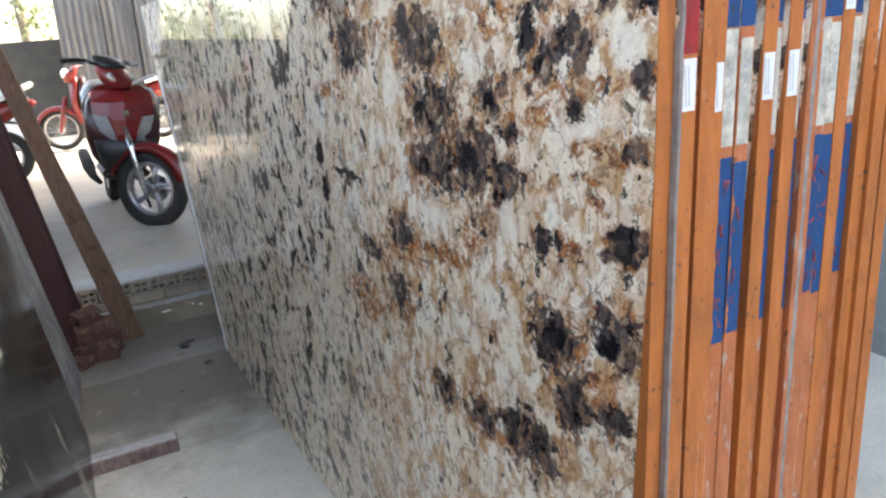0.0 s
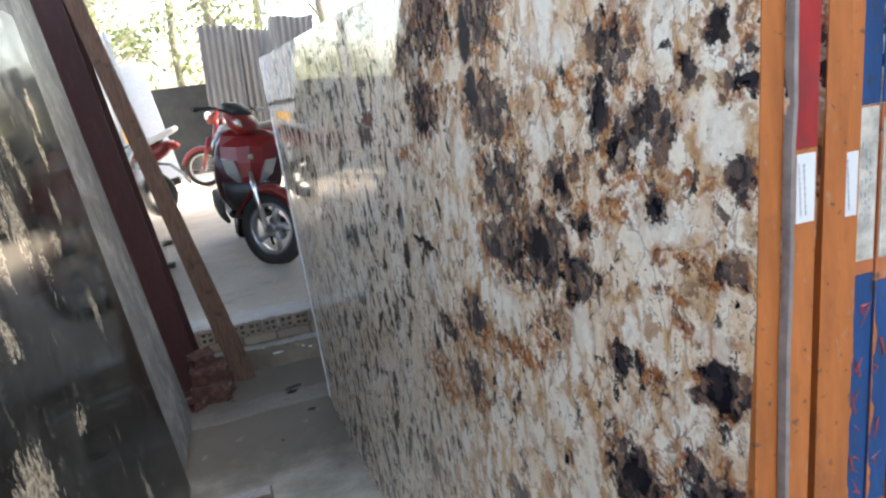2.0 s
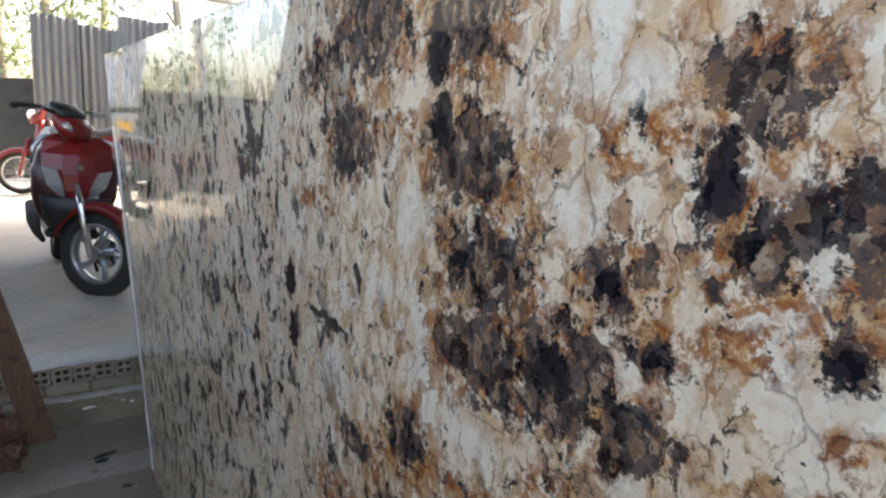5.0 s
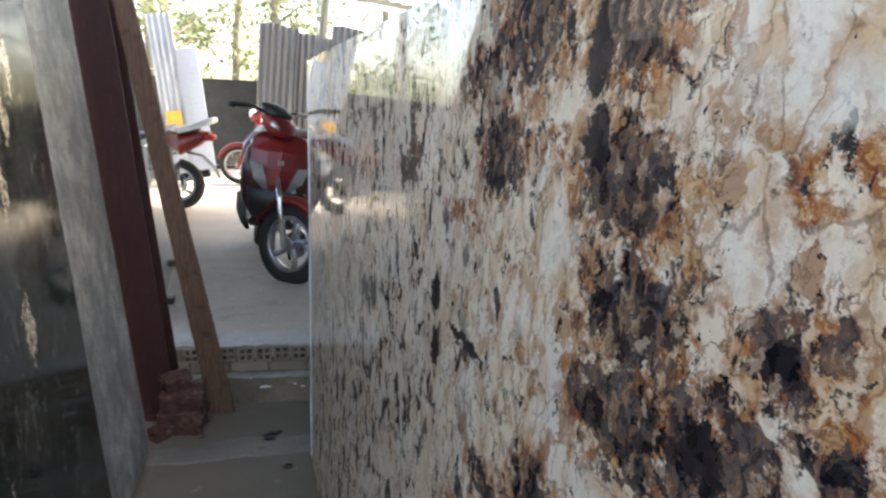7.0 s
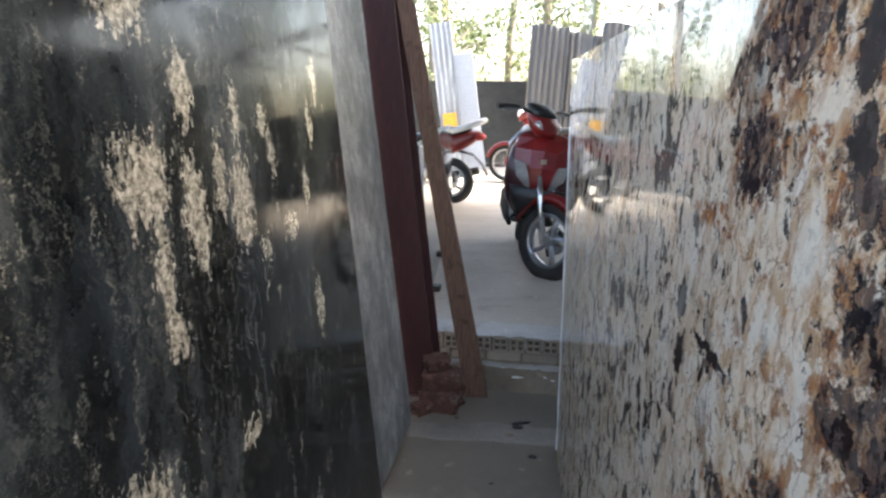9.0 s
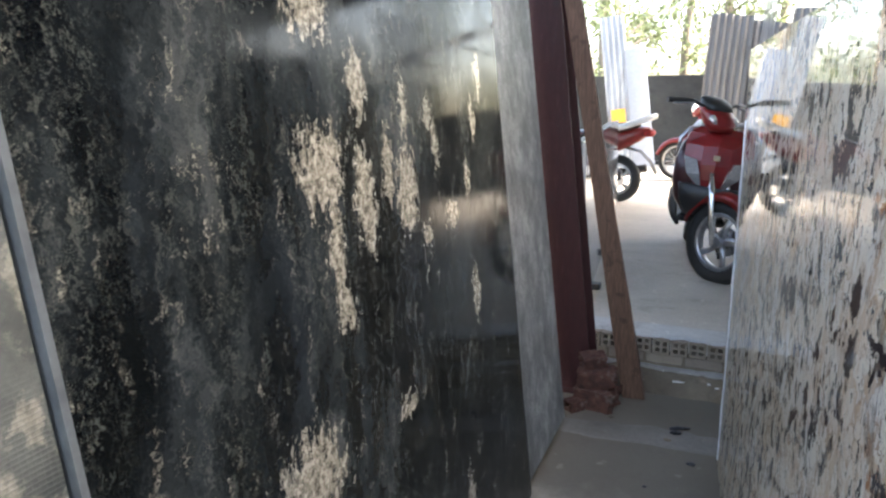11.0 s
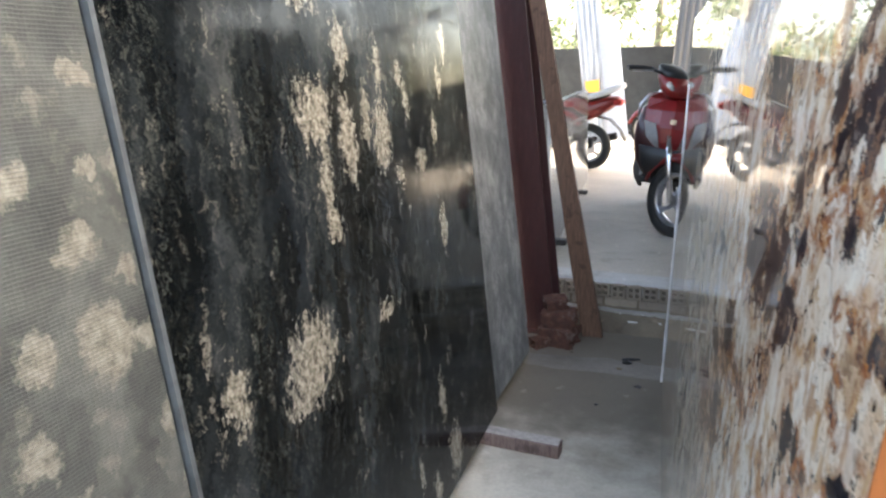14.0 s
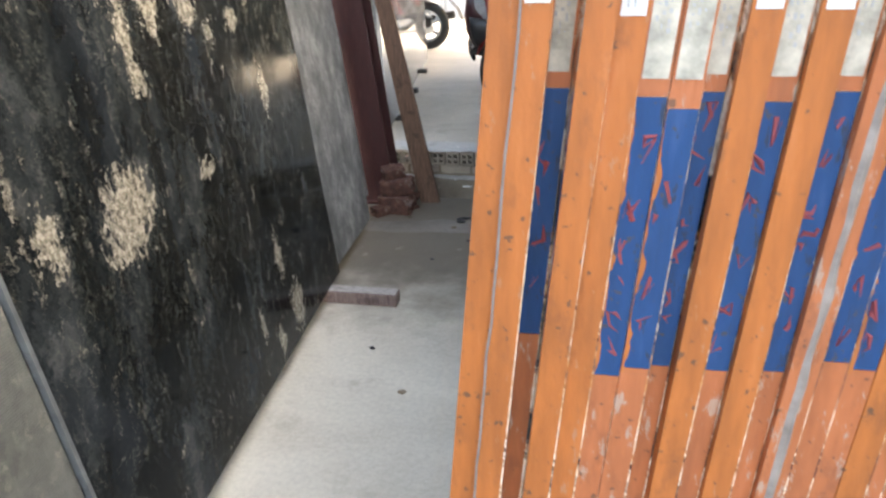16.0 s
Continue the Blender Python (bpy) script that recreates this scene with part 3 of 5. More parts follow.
def slab_mesh(face, outline, thick, away):
    """A stone slab: its face lies on x = face(y, z); outline is a ring of (y, z); away is the side of its back."""
    bm = bmesh.new()
    front = [bm.verts.new((face(y, z), y, z)) for y, z in outline]
    back = [bm.verts.new((face(y, z) + away * thick, y, z)) for y, z in outline]
    bm.faces.new(front)
    bm.faces.new(back[::-1])
    k = len(outline)
    for i in range(k):
        bm.faces.new((front[i], back[i], back[(i + 1) % k], front[(i + 1) % k]))
    return bm


def slab_grid(face, near, far, z0, z1, thick, nu, nv, away=1):
    """A slab whose ends may slant: near(z) and far(z) bound it, its face may be slightly bowed."""
    bm = bmesh.new()

    def skin(off):
        rows = [[bm.verts.new((face(y, z) + off, y, z)) for y in (near(z) + (far(z) - near(z)) * i / nu for i in range(nu + 1))]
                for z in (z0 + (z1 - z0) * j / nv for j in range(nv + 1))]
        for r, q in zip(rows, rows[1:]):
            for i in range(nu):
                bm.faces.new((r[i], r[i + 1], q[i + 1], q[i]))
        return rows

    a, b = skin(0.0), skin(away * thick)
    rim_a = a[0] + [r[-1] for r in a[1:]] + a[-1][-2::-1] + [r[0] for r in a[-2:0:-1]]
    rim_b = b[0] + [r[-1] for r in b[1:]] + b[-1][-2::-1] + [r[0] for r in b[-2:0:-1]]
    va, vb = [bm.verts.new(v.co) for v in rim_a], [bm.verts.new(v.co) for v in rim_b]
    k = len(va)
    for i in range(k):
        bm.faces.new((va[i], va[(i + 1) % k], vb[(i + 1) % k], vb[i]))
    return bm


def rough_edge(a, b, steps, wobble, rnd):
    """Points from a to b (b left out), a little uneven."""
    out = [a]
    for i in range(1, steps):
        f = i / steps
        out.append((a[0] + (b[0] - a[0]) * f + rnd.uniform(-wobble, wobble), a[1] + (b[1] - a[1]) * f + rnd.uniform(-wobble, wobble)))
    return out


# ---- floors and walls ----
def sheet(name, x0, x1, y0, y1, z, thick, material, label, category):
    bm = boxed((x0, y0, z - thick), (x1, y1, z))
    return tagged(part(name, bm, material), label, category, kind="structure")


tagged(part("ground", boxed((-400, -400, -0.30), (400, 400, -0.06)), SOIL), "bare brown soil reaching out to the horizon", "ground", kind="structure")
sheet("floor", -3.6, 9.0, -4.5, 3.86, 0.0, 0.05, FLOOR, "worn grey concrete floor with stains and dust, darker brown toward the step", "floor")
sheet("yard_floor", -8.0, 12.0, 3.875, 16.0, 0.222, 0.26, YARD, "pale swept concrete yard floor one step up", "floor")
# lighter strip of cement where the floor was patched before the step
rs = random.Random(5)
bm = bmesh.new()
top = []
for i in range(41):
    x = -0.8 + 2.4 * i / 40
    top.append((x, 3.085 + 0.02 * math.sin(7 * x) + rs.uniform(-0.008, 0.008), x * 0))
front = [bm.verts.new((x, y, 0.004)) for x, y, _ in top]
back = [bm.verts.new((x, y + 0.13 + 0.03 * math.sin(5 * x + 1) + rs.uniform(-0.012, 0.012), 0.0045)) for x, y, _ in top]
low = [bm.verts.new((x, y - 0.012, 0.0005)) for x, y, _ in top]
for i in range(40):
    bm.faces.new((front[i], front[i + 1], back[i + 1], back[i]))
    bm.faces.new((low[i], low[i + 1], front[i + 1], front[i]))
tagged(part("floor_patch", bm, concrete_material("patch_concrete", (0.12, 0.105, 0.085), (0.30, 0.27, 0.23))), "pale ragged strip of cement screed across the floor", "floor", kind="structure")

# step: footing, mortar ledge and a row of hollow bricks laid with their ends outward
bm = bmesh.new()
rows = []
for i in range(61):
    x = -1.5 + 4.0 * i / 60
    j = rs.uniform(-0.012, 0.012)
    rows.append([(x, 3.62 + j, 0.0), (x, 3.68 + j, 0.03 + rs.uniform(-0.01, 0.01)), (x, 3.76 + j * 0.5, 0.055 + rs.uniform(-0.012, 0.014)),
                 (x, 3.812, 0.066 + rs.uniform(-0.006, 0.006)), (x, 3.829 + rs.uniform(0, 0.003), 0.135), (x, 3.99, 0.137), (x, 3.99, 0.0)])
loft(bm, rows)
tagged(part("step_footing", bm, MORTAR), "rough mortar footing with broken crumbly edge under the step", "step", kind="structure")
step_row = tagged(thing("brick_step"), "step edge of hollow bricks bedded in mortar", "step", kind="structure")


def hollow_end_mesh(w, h, length):
    """A brick with two by two square holes right through its end."""
    bm = bmesh.new()
    t = 0.011
    xs = [-w / 2, -w / 2 + t, -t / 2, t / 2, w / 2 - t, w / 2]
    zs = [0, t, h / 2 - t / 2, h / 2 + t / 2, h - t, h]
    grid = [[bm.verts.new((x, 0, z)) for z in zs] for x in xs]
    for i in range(5):
        for j in range(5):
            q = (grid[i][j], grid[i + 1][j], grid[i + 1][j + 1], grid[i][j + 1])
            if i in (1, 3) and j in (1, 3):
                inner = [bm.verts.new((v.co.x, length * 0.8, v.co.z)) for v in q]
                for k in range(4):
                    bm.faces.new((q[k], q[(k + 1) % 4], inner[(k + 1) % 4], inner[k]))
                bm.faces.new(inner)
            else:
                bm.faces.new(q)
    c = [bm.verts.new((x, length, z)) for x, z in ((-w / 2, 0), (w / 2, 0), (w / 2, h), (-w / 2, h))]
    edge = [[grid[i][0] for i in range(6)], [grid[5][j] for j in range(6)], [grid[i][5] for i in range(5, -1, -1)], [grid[0][j] for j in range(5, -1, -1)]]
    for k in range(4):
        bm.faces.new((*edge[k], c[(k + 1) % 4], c[k]))
    bm.faces.new(c[::-1])
    return bm


LIME = plain_material("lime_plaster", (0.72, 0.70, 0.64), 0.9, vary=0.2, bump=0.4)
CLAY_PALE = concrete_material("pale_clay", (0.22, 0.17, 0.13), (0.34, 0.28, 0.22), 0.9, (0.3, 0.2, 0.14))
GREY_CLAY = concrete_material("dusty_clay", (0.26, 0.205, 0.15), (0.42, 0.35, 0.27), 0.9, (0.26, 0.16, 0.11))
first = None
for i in range(20):
    m = pose(-0.66 + i * 0.0885, 3.812 + rs.uniform(-0.006, 0.006), 0.139 + rs.uniform(-0.002, 0.003), 0, rs.uniform(-1.5, 1.5), rs.uniform(-2, 2))
    if first is None:
        first = part("brick", hollow_end_mesh(0.080, 0.078, 0.17), GREY_CLAY, step_row)
        ob = first
    else:
        ob = first.copy()
        scene.collection.objects.link(ob)
    ob.matrix_basis = m
for i in range(9):
    bm = boxed((-0.60 + i * 0.192, 3.818, 0.070), (-0.42 + i * 0.192, 3.90, 0.134), None, 0.004)
    course = part("brick", bm, GREY_CLAY if i % 2 else CLAY_PALE, step_row)
for i in range(30):
    x, y = rs.uniform(-0.05, 0.6), rs.choice((rs.uniform(3.70, 3.80), 3.80))
    bm = bmesh.new()
    bmesh.ops.create_icosphere(bm, subdivisions=1, radius=0.02, matrix=Matrix.Translation((x, y, 0.062 - (3.8 - y) * 0.35)) @ Matrix.Diagonal((rs.uniform(0.6, 2.8), rs.uniform(0.35, 0.6), 0.3, 1)))
    for v in bm.verts:
        v.co += Vector((rs.uniform(-1, 1), rs.uniform(-1, 1), rs.uniform(-0.5, 0.5))) * 0.006
    part("plaster_lump", bm, LIME, step_row, "white lump of lime plaster")
bm = bmesh.new()
rows = []
for i in range(61):
    x = -0.60 + 1.72 * i / 60
    j, h = rs.uniform(-0.008, 0.008), rs.uniform(0.003, 0.012)
    rows.append([(x, 3.782 + j, 0.060), (x, 3.792 + j, 0.066 + h), (x, 3.822, 0.070 + h), (x, 3.83, 0.062)])
loft(bm, rows)
part("lime_seam", bm, concrete_material("dirty_lime", (0.18, 0.165, 0.14), (0.46, 0.44, 0.40), 0.9, (0.10, 0.085, 0.065)), step_row, "uneven seam of whitish lime mortar")
# ragged cement skin that runs over the bricks
bm = bmesh.new()
rows = []
for i in range(81):
    x = -1.5 + 4.0 * i / 80
    e = 3.832 + rs.uniform(-0.024, 0.014)
    rows.append([(x, e, 0.219), (x, e + 0.012, 0.228 + rs.uniform(0, 0.003)), (x, 4.02, 0.2275), (x, 4.06, 0.219)])
loft(bm, rows)
tagged(part("step_edge", bm, concrete_material("whitish_cement", (0.36, 0.35, 0.33), (0.62, 0.61, 0.58), 0.9, (0.2, 0.18, 0.15))), "ragged whitish cement edge over the brick step", "step", kind="structure")

# yard wall, added closing walls and roof
bm = bmesh.new()
box(bm, (-9, 0, -0.1), (9, 0.14, 1.76), Matrix.Translation((-0.5, 13.3, 0)) @ Matrix.Rotation(radians(-6), 4, "Z"))
tagged(part("yard_wall", bm, WALL), "low dark weathered rendered yard wall", "wall", kind="structure")
# added west wall, kept low so that sky light comes in above it
bm = bmesh.new()
box(bm, (-3.75, -4.5, -0.05), (-3.6, 9.5, 2.4))
tagged(part("wall_west", bm, concrete_material("plain_render", (0.40, 0.40, 0.38), (0.52, 0.52, 0.50))), "plain grey rendered wall added to close the west side", "wall", kind="structure")

# added wall: darkens the slab reflections, its tall near part keeps sun out
bm = bmesh.new()
box(bm, (2.7, 2.75, -0.05), (2.85, 5.4, 3.34))
box(bm, (2.7, 5.4, -0.05), (2.85, 8.4, 2.45))
box(bm, (2.7, -4.5, -0.05), (2.85, 2.75, 4.7))
tagged(part("wall_east", bm, concrete_material("dark_render", (0.20, 0.21, 0.22), (0.30, 0.31, 0.31))), "dark grey rendered wall added behind the granite pack as a light screen", "wall", kind="structure")


def corrugated(bm, width, height, m, pitch=0.12, deep=0.018, thick=0.0015, top=None):
    """A ribbed metal sheet in the x-z plane."""
    cols = []
    k = int(width / pitch) * 4
    for i in range(k + 1):
        x = width * i / k
        y = (0, deep, deep, 0)[i % 4]
        h = height + (top(x) if top else 0)
        cols.append([m @ Vector((x, y, 0)), m @ Vector((x, y, h)), m @ Vector((x, y + thick, h)), m @ Vector((x, y + thick, 0))])
    return loft(bm, cols)


bm = bmesh.new()
corrugated(bm, 13.75, 6.7, Matrix.Translation((-3.8, 2.8, 3.55)) @ Matrix.Rotation(radians(-90), 4, "X"), 0.25, 0.03)
tagged(part("roof", bm, ROOF), "dark ribbed metal shed roof", "roof", kind="structure")
for y in (2.95, 6.1, 9.35):
    bm = boxed((-3.6, y - 0.06, 3.34), (9.9, y + 0.06, 3.50))
    tagged(part("roof_beam", bm, STEEL), "grey painted steel roof beam", "beam", kind="structure", group="roof beams")
for x, y in ((9.6, 2.95), (9.6, 9.35), (3.6, 9.35)):
    z0 = 0.0 if y < 3 else 0.222
    tagged(part("column", boxed((x - 0.07, y - 0.07, z0 - (0.06 if y < 3 else 0)), (x + 0.07, y + 0.07, 3.34), None, 0.01), STEEL), "square grey steel roof column", "column", kind="structure", group="roof columns")


# ---- the granite pack ----
def granite_face(y, z):
    """The pack leans a little more at its near end."""
    return 0.636 - 0.090 * y + 0.036 * z + 0.036 * (z - 1.35) * max(0.0, 1.0 - (y - 0.43) / 1.1)


def near_edge(z):
    return -0.055 * (1.35 - z)


def stack_face(offset):
    return lambda y, z: granite_face(y, z) + offset


def end_box(bm, offset, thick, y0, z0, z1, proud, inset=0.0, steps=1):
    """A thin coat on a slab's end, between two heights."""
    rings = []
    for i in range(steps + 1):
        z = z0 + (z1 - z0) * i / steps
        a, b = granite_face(y0, z) + offset + inset + (0.0006 if offset == 0.0 else -0.0002), granite_face(y0, z) + offset + thick - inset + 0.0002
        y = y0 + near_edge(z)
        rings.append([(a, y - proud, z), (b, y - proud, z), (b, y + 0.05, z), (a, y + 0.05, z)])
    return loft(bm, rings)


PITCH, THICK = 0.0241, 0.0234
# o: end stands out, orange; b: end set back, blue field; w: wide worn end with a run of filler
ENDS = "ooboobbbobobwbbobboobo"
SET_BACK = {2: 0.034, 5: 0.001, 6: 0.002, 7: 0.018, 9: 0.004, 11: 0.006, 13: 0.004, 14: 0.006}
rs, rm = random.Random(11), random.Random(21)
for i, kind in enumerate(ENDS):
    off = i * PITCH + rs.uniform(-0.0003, 0.0003)
    near = 0.430 + SET_BACK.get(i, 0.009 if kind == "b" else 0.0) + rs.uniform(-0.004, 0.008) + i * 0.0022
    if i == 1:
        near = 0.419
    if i == 0:
        near, off = 0.430, 0.0
        bm = slab_grid(stack_face(0.0), lambda z: 0.43 + near_edge(z), lambda z: 3.06 + 0.507 * z + 0.010 * math.sin(31 * z) + 0.006 * math.sin(83 * z), 0.004, 1.645, THICK, 60, 34)
    else:
        far, high = 3.0 + rs.uniform(-0.15, 0.05), 1.61 + rs.uniform(-0.05, 0.03)
        bm = slab_grid(stack_face(off), lambda z, q=near: q + near_edge(z), lambda z, q=far: q + 0.3 * z, 0.004, high, THICK, 8, 8)
    slab = part("stone_slab", bm, GRANITE, smooth=True)
    if kind == "b":
        label = "granite slab with orange end and a blue painted field, set back in the pack"
    elif kind == "w":
        label = "granite slab with worn orange end and a run of grey filler"
    else:
        label = "granite slab with bright orange painted end, standing in the pack"
    if i == 0:
        label = "polished cream granite slab with smoky and rust clusters, orange end"
    tagged(slab, label, "stone slab", group="granite pack")
    t0 = off
    if i == 0:
        rings = []
        for k in range(30):
            z = 0.03 + 1.30 * k / 29
            y = 3.06 + 0.507 * (z - 0.004) - 0.05 - 0.02 * math.sin(2.2 * z) + rs.uniform(-0.006, 0.006)
            x, w = granite_face(y, z), 0.018 + 0.014 * math.sin(5 * z) ** 2 + rs.uniform(-0.005, 0.005)
            rings.append([(x + 0.0015, y - w, z), (x - 0.003 - rs.uniform(0, 0.003), y - w * 0.4, z), (x - 0.003, y + w * 0.3, z), (x + 0.0015, y + w, z)])
        part("film_strip", loft(bmesh.new(), rings), FILM, slab, "crinkled strip of shiny white plastic film")
    low = 0.985 + 0.05 * max(0, off - 0.10) + rm.uniform(-0.008, 0.008) + (0.02 if i == 2 else 0.0)
    high = 1.226 + rm.uniform(-0.006, 0.006)
    if kind == "b":
        part("orange_coat", end_box(bmesh.new(), t0, THICK, near, 0.01, low, 0.0012, steps=6), ORANGE_OLD, slab, "worn salmon-orange coat")
        part("blue_coat", end_box(bmesh.new(), t0, THICK, near, low + 0.0005, high, 0.0012), BLUE, slab, "blue painted field")
        part("upper_coat", end_box(bmesh.new(), t0, THICK, near, high + 0.0005, 1.385, 0.0010), ORANGE_OLD, slab)
        part("top_coat", end_box(bmesh.new(), t0, THICK, near, 1.3855, 1.58, 0.0012), BLUE, slab, "blue painted upper field")
        old = part("old_label", end_box(bmesh.new(), t0, THICK, near, 1.243, 1.372 + rs.uniform(0, 0.012), 0.0020, 0.002), PAPER_OLD, slab, "dirty torn paper label")
        bm = bmesh.new()
        for k in range(3):
            x, zz = granite_face(near, 1.30) + t0 + 0.005 + 0.0045 * k, 1.262 + rm.uniform(0, 0.03)
            while zz < 1.35:
                w = rm.uniform(0.001, 0.006)
                d = granite_face(near, zz) - granite_face(near, 1.30)
                box(bm, (x + d, near + near_edge(zz) - 0.0025, zz), (x + d + rm.uniform(0.0008, 0.003), near + near_edge(zz) - 0.0018, zz + w))
                zz += w + rm.uniform(0.0008, 0.010)
        part("print_bars", bm, INK, old, "illegible grey print")
        if i != 2:
            rings, z, w, goal = [], low - 0.004, 0.002, 0.003
            while z < high + 0.004:
                if rm.random() < 0.35:
                    goal = rm.choice((0.0004, 0.0006, 0.001, 0.0022, 0.0045))
                w = max(0.0003, w + (goal - w) * 0.6 + rm.uniform(-0.0005, 0.0005))
                x, y = granite_face(near, z) + t0, near + near_edge(z)
                rings.append([(x, y - 0.0020, z), (x + w, y - 0.0017, z), (x + w, y + 0.003, z), (x, y + 0.003, z)])
                z += rm.uniform(0.002, 0.006)
            part("overspill", loft(bmesh.new(), rings), ORANGE, slab, "ragged orange overspill along the blue field")
        bm = bmesh.new()
        z = low + rm.uniform(0.015, 0.04)
        while z < high - 0.03:
            side, lean = 0.011 + rm.uniform(-0.003, 0.003), rm.uniform(-0.3, 0.3)
            stroke, count = [], rm.randint(3, 6)
            for k in range(count):
                zz = z + rm.uniform(0.0, 0.024)
                x = side + rm.uniform(-0.0065, 0.0065) + lean * (zz - z)
                stroke.append((granite_face(near, zz) + t0 + min(max(x, 0.002), 0.020), near + near_edge(zz) - 0.0010, zz))
            tube(bm, stroke, [0.0004] + [rm.uniform(0.0010, 0.0028) for k in range(count - 2)] + [0.0004], 4)
            z += rm.uniform(0.018, 0.055)
        part("chalk_marks", bm, RED_MARK, slab, "illegible red crayon marks")
    else:
        red = i == 1
        topz = 1.362 if red else 1.58
        part("orange_coat", end_box(bmesh.new(), t0, THICK, near, 0.01, topz, 0.0015, steps=8), ORANGE_OLD if kind == "w" else ORANGE, slab, "orange painted end")
        if red:
            part("red_coat", end_box(bmesh.new(), t0, THICK, near, topz + 0.0005, 1.58, 0.0015), RED_PAINT, slab, "red painted top of the end")
        if i in (1, 4, 8, 10, 15, 17):
            z = (1.300 if i == 1 else 1.292 + rs.uniform(-0.006, 0.01)) + (0.10 if i > 14 else 0)
            paper = part("paper_label", end_box(bmesh.new(), t0, THICK, near, z, z + 0.058, 0.0025, 0.0025), PAPER, slab, "white printed paper label")
            bm = bmesh.new()
            for k in range(2):
                x = granite_face(near, z) + t0 + 0.007 + 0.005 * k
                zz = z + 0.006
                while zz < z + 0.050:
                    w = rs.uniform(0.0012, 0.005)
                    box(bm, (x, near + near_edge(zz) - 0.0029, zz), (x + 0.0014, near + near_edge(zz) - 0.0024, zz + w))
                    zz += w + 0.0008
            part("print_bars", bm, INK, paper, "illegible grey print")
        if kind == "w" or i in (1, 7):
            bm = bmesh.new()
            rings = []
            zz = 0.02
            while zz < 1.52:
                x = granite_face(near, zz) + t0 - (0.002 if kind != "w" else -0.012) + rs.uniform(-0.001, 0.001)
                w = rs.uniform(0.003, 0.0055)
                w *= 1.0 if kind == "w" else 0.55
                ye = near + near_edge(zz)
                if i == 1:
                    x += 0.002
                    rings.append([(x - 0.0014, ye - 0.001, zz), (x + w * 0.35, ye - 0.003, zz), (x + w * 0.35, ye + 0.009, zz), (x - 0.0014, ye + 0.009, zz)])
                else:
                    rings.append([(x - w, ye - 0.001, zz), (x, ye - 0.004, zz), (x + w, ye - 0.001, zz), (x, ye + 0.01, zz)])
                zz += 0.03
            part("filler_run", loft(bm, rings), PLASTER, slab, "dried run of grey filler")

# a loose flap of clear film stands up over the far corner of the first slab
def flap_material():
    n = Nodes("milky_film")
    veil, clear, skin = n.node("BsdfTranslucent"), n.node("BsdfTransparent"), n.node("MixShader")
    n.plug((0.9, 0.91, 0.93), veil.inputs[0])
    n.plug(n.math("ADD", 0.45, n.math("MULTIPLY", n.span(n.noise(n.stretch(n.coord(), (1, 6, 1)), 7, 4, 0.6), 0.35, 0.7), 0.35)), skin.inputs[0])
    n.t.links.new(clear.outputs[0], skin.inputs[1])
    n.t.links.new(veil.outputs[0], skin.inputs[2])
    n.t.links.new(skin.outputs[0], n.t.nodes["Material Output"].inputs[0])
    return n.mat


bm = bmesh.new()
grid = []
for j in range(9):
    z = 1.50 + 0.50 * j / 8
    row = []
    for k in range(17):
        y = 3.42 + (0.46 + 0.10 * j / 8) * k / 16
        row.append(bm.verts.new((granite_face(y, z) + THICK + 0.004 + 0.010 * math.sin(11 * y + 3 * z) ** 2 + 0.02 * max(0, z - 1.65), y, z)))
    grid.append(row)
for u, v in zip(grid, grid[1:]):
    for k in range(16):
        bm.faces.new((u[k], u[k + 1], v[k + 1], v[k]))
bmesh.ops.solidify(bm, geom=bm.faces[:], thickness=0.0006)
flap = tagged(part("film_flap", bm, flap_material(), smooth=True), "loose flap of clear plastic film standing behind the granite slab's corner", "plastic film")
flap.visible_shadow = False

# ---- the pack that leans on the red rack ----
def dark_face(y, z):
    return -0.085 - 0.058 * y - 0.089 * z


rs = random.Random(3)
outline = (rough_edge((0.784, 0.056), (2.455, 0.056), 3, 0.0, rs) + rough_edge((2.455, 0.056), (2.37, 1.78), 10, 0.004, rs)
           + rough_edge((2.37, 1.78), (0.727, 1.78), 6, 0.004, rs) + rough_edge((0.727, 1.78), (0.784, 0.056), 10, 0.002, rs))
dark_slab = tagged(part("stone_slab", slab_mesh(dark_face, outline, 0.022, -1), BLACK_STONE), "polished black-green stone slab with cream crystal patches, dusty", "stone slab", group="dark pack")
bm = bmesh.new()
rings = []
for i in range(13):
    z = 0.06 + 1.70 * i / 12
    y = 0.786 - 0.057 * (z - 0.056) / 1.724
    x = dark_face(y, z)
    rings.append([(x + 0.0015, y - 0.005, z), (x + 0.0015, y + 0.004, z), (x - 0.021, y + 0.004, z), (x - 0.021, y - 0.005, z)])
part("sawn_edge", loft(bm, rings), plain_material("sawn_edge_grey", (0.10, 0.11, 0.112), 0.85, vary=0.3), dark_slab, "pale grey sawn slab edge")


def netted_face(y, z):
    return dark_face(y, z) - 0.010


outline = rough_edge((-1.9, 0.056), (0.775, 0.056), 4, 0.0, rs) + [(0.775, 0.056), (0.718, 1.80), (-1.9, 1.80)]
tagged(part("stone_slab", slab_mesh(netted_face, outline, 0.02, -1), NETTED), "back of a stone slab under glass-fibre net, cream blotches", "stone slab", group="dark pack")


def grey_face(y, z):
    return -0.252 - 0.018 * (y - 2.4) - 0.120 * z


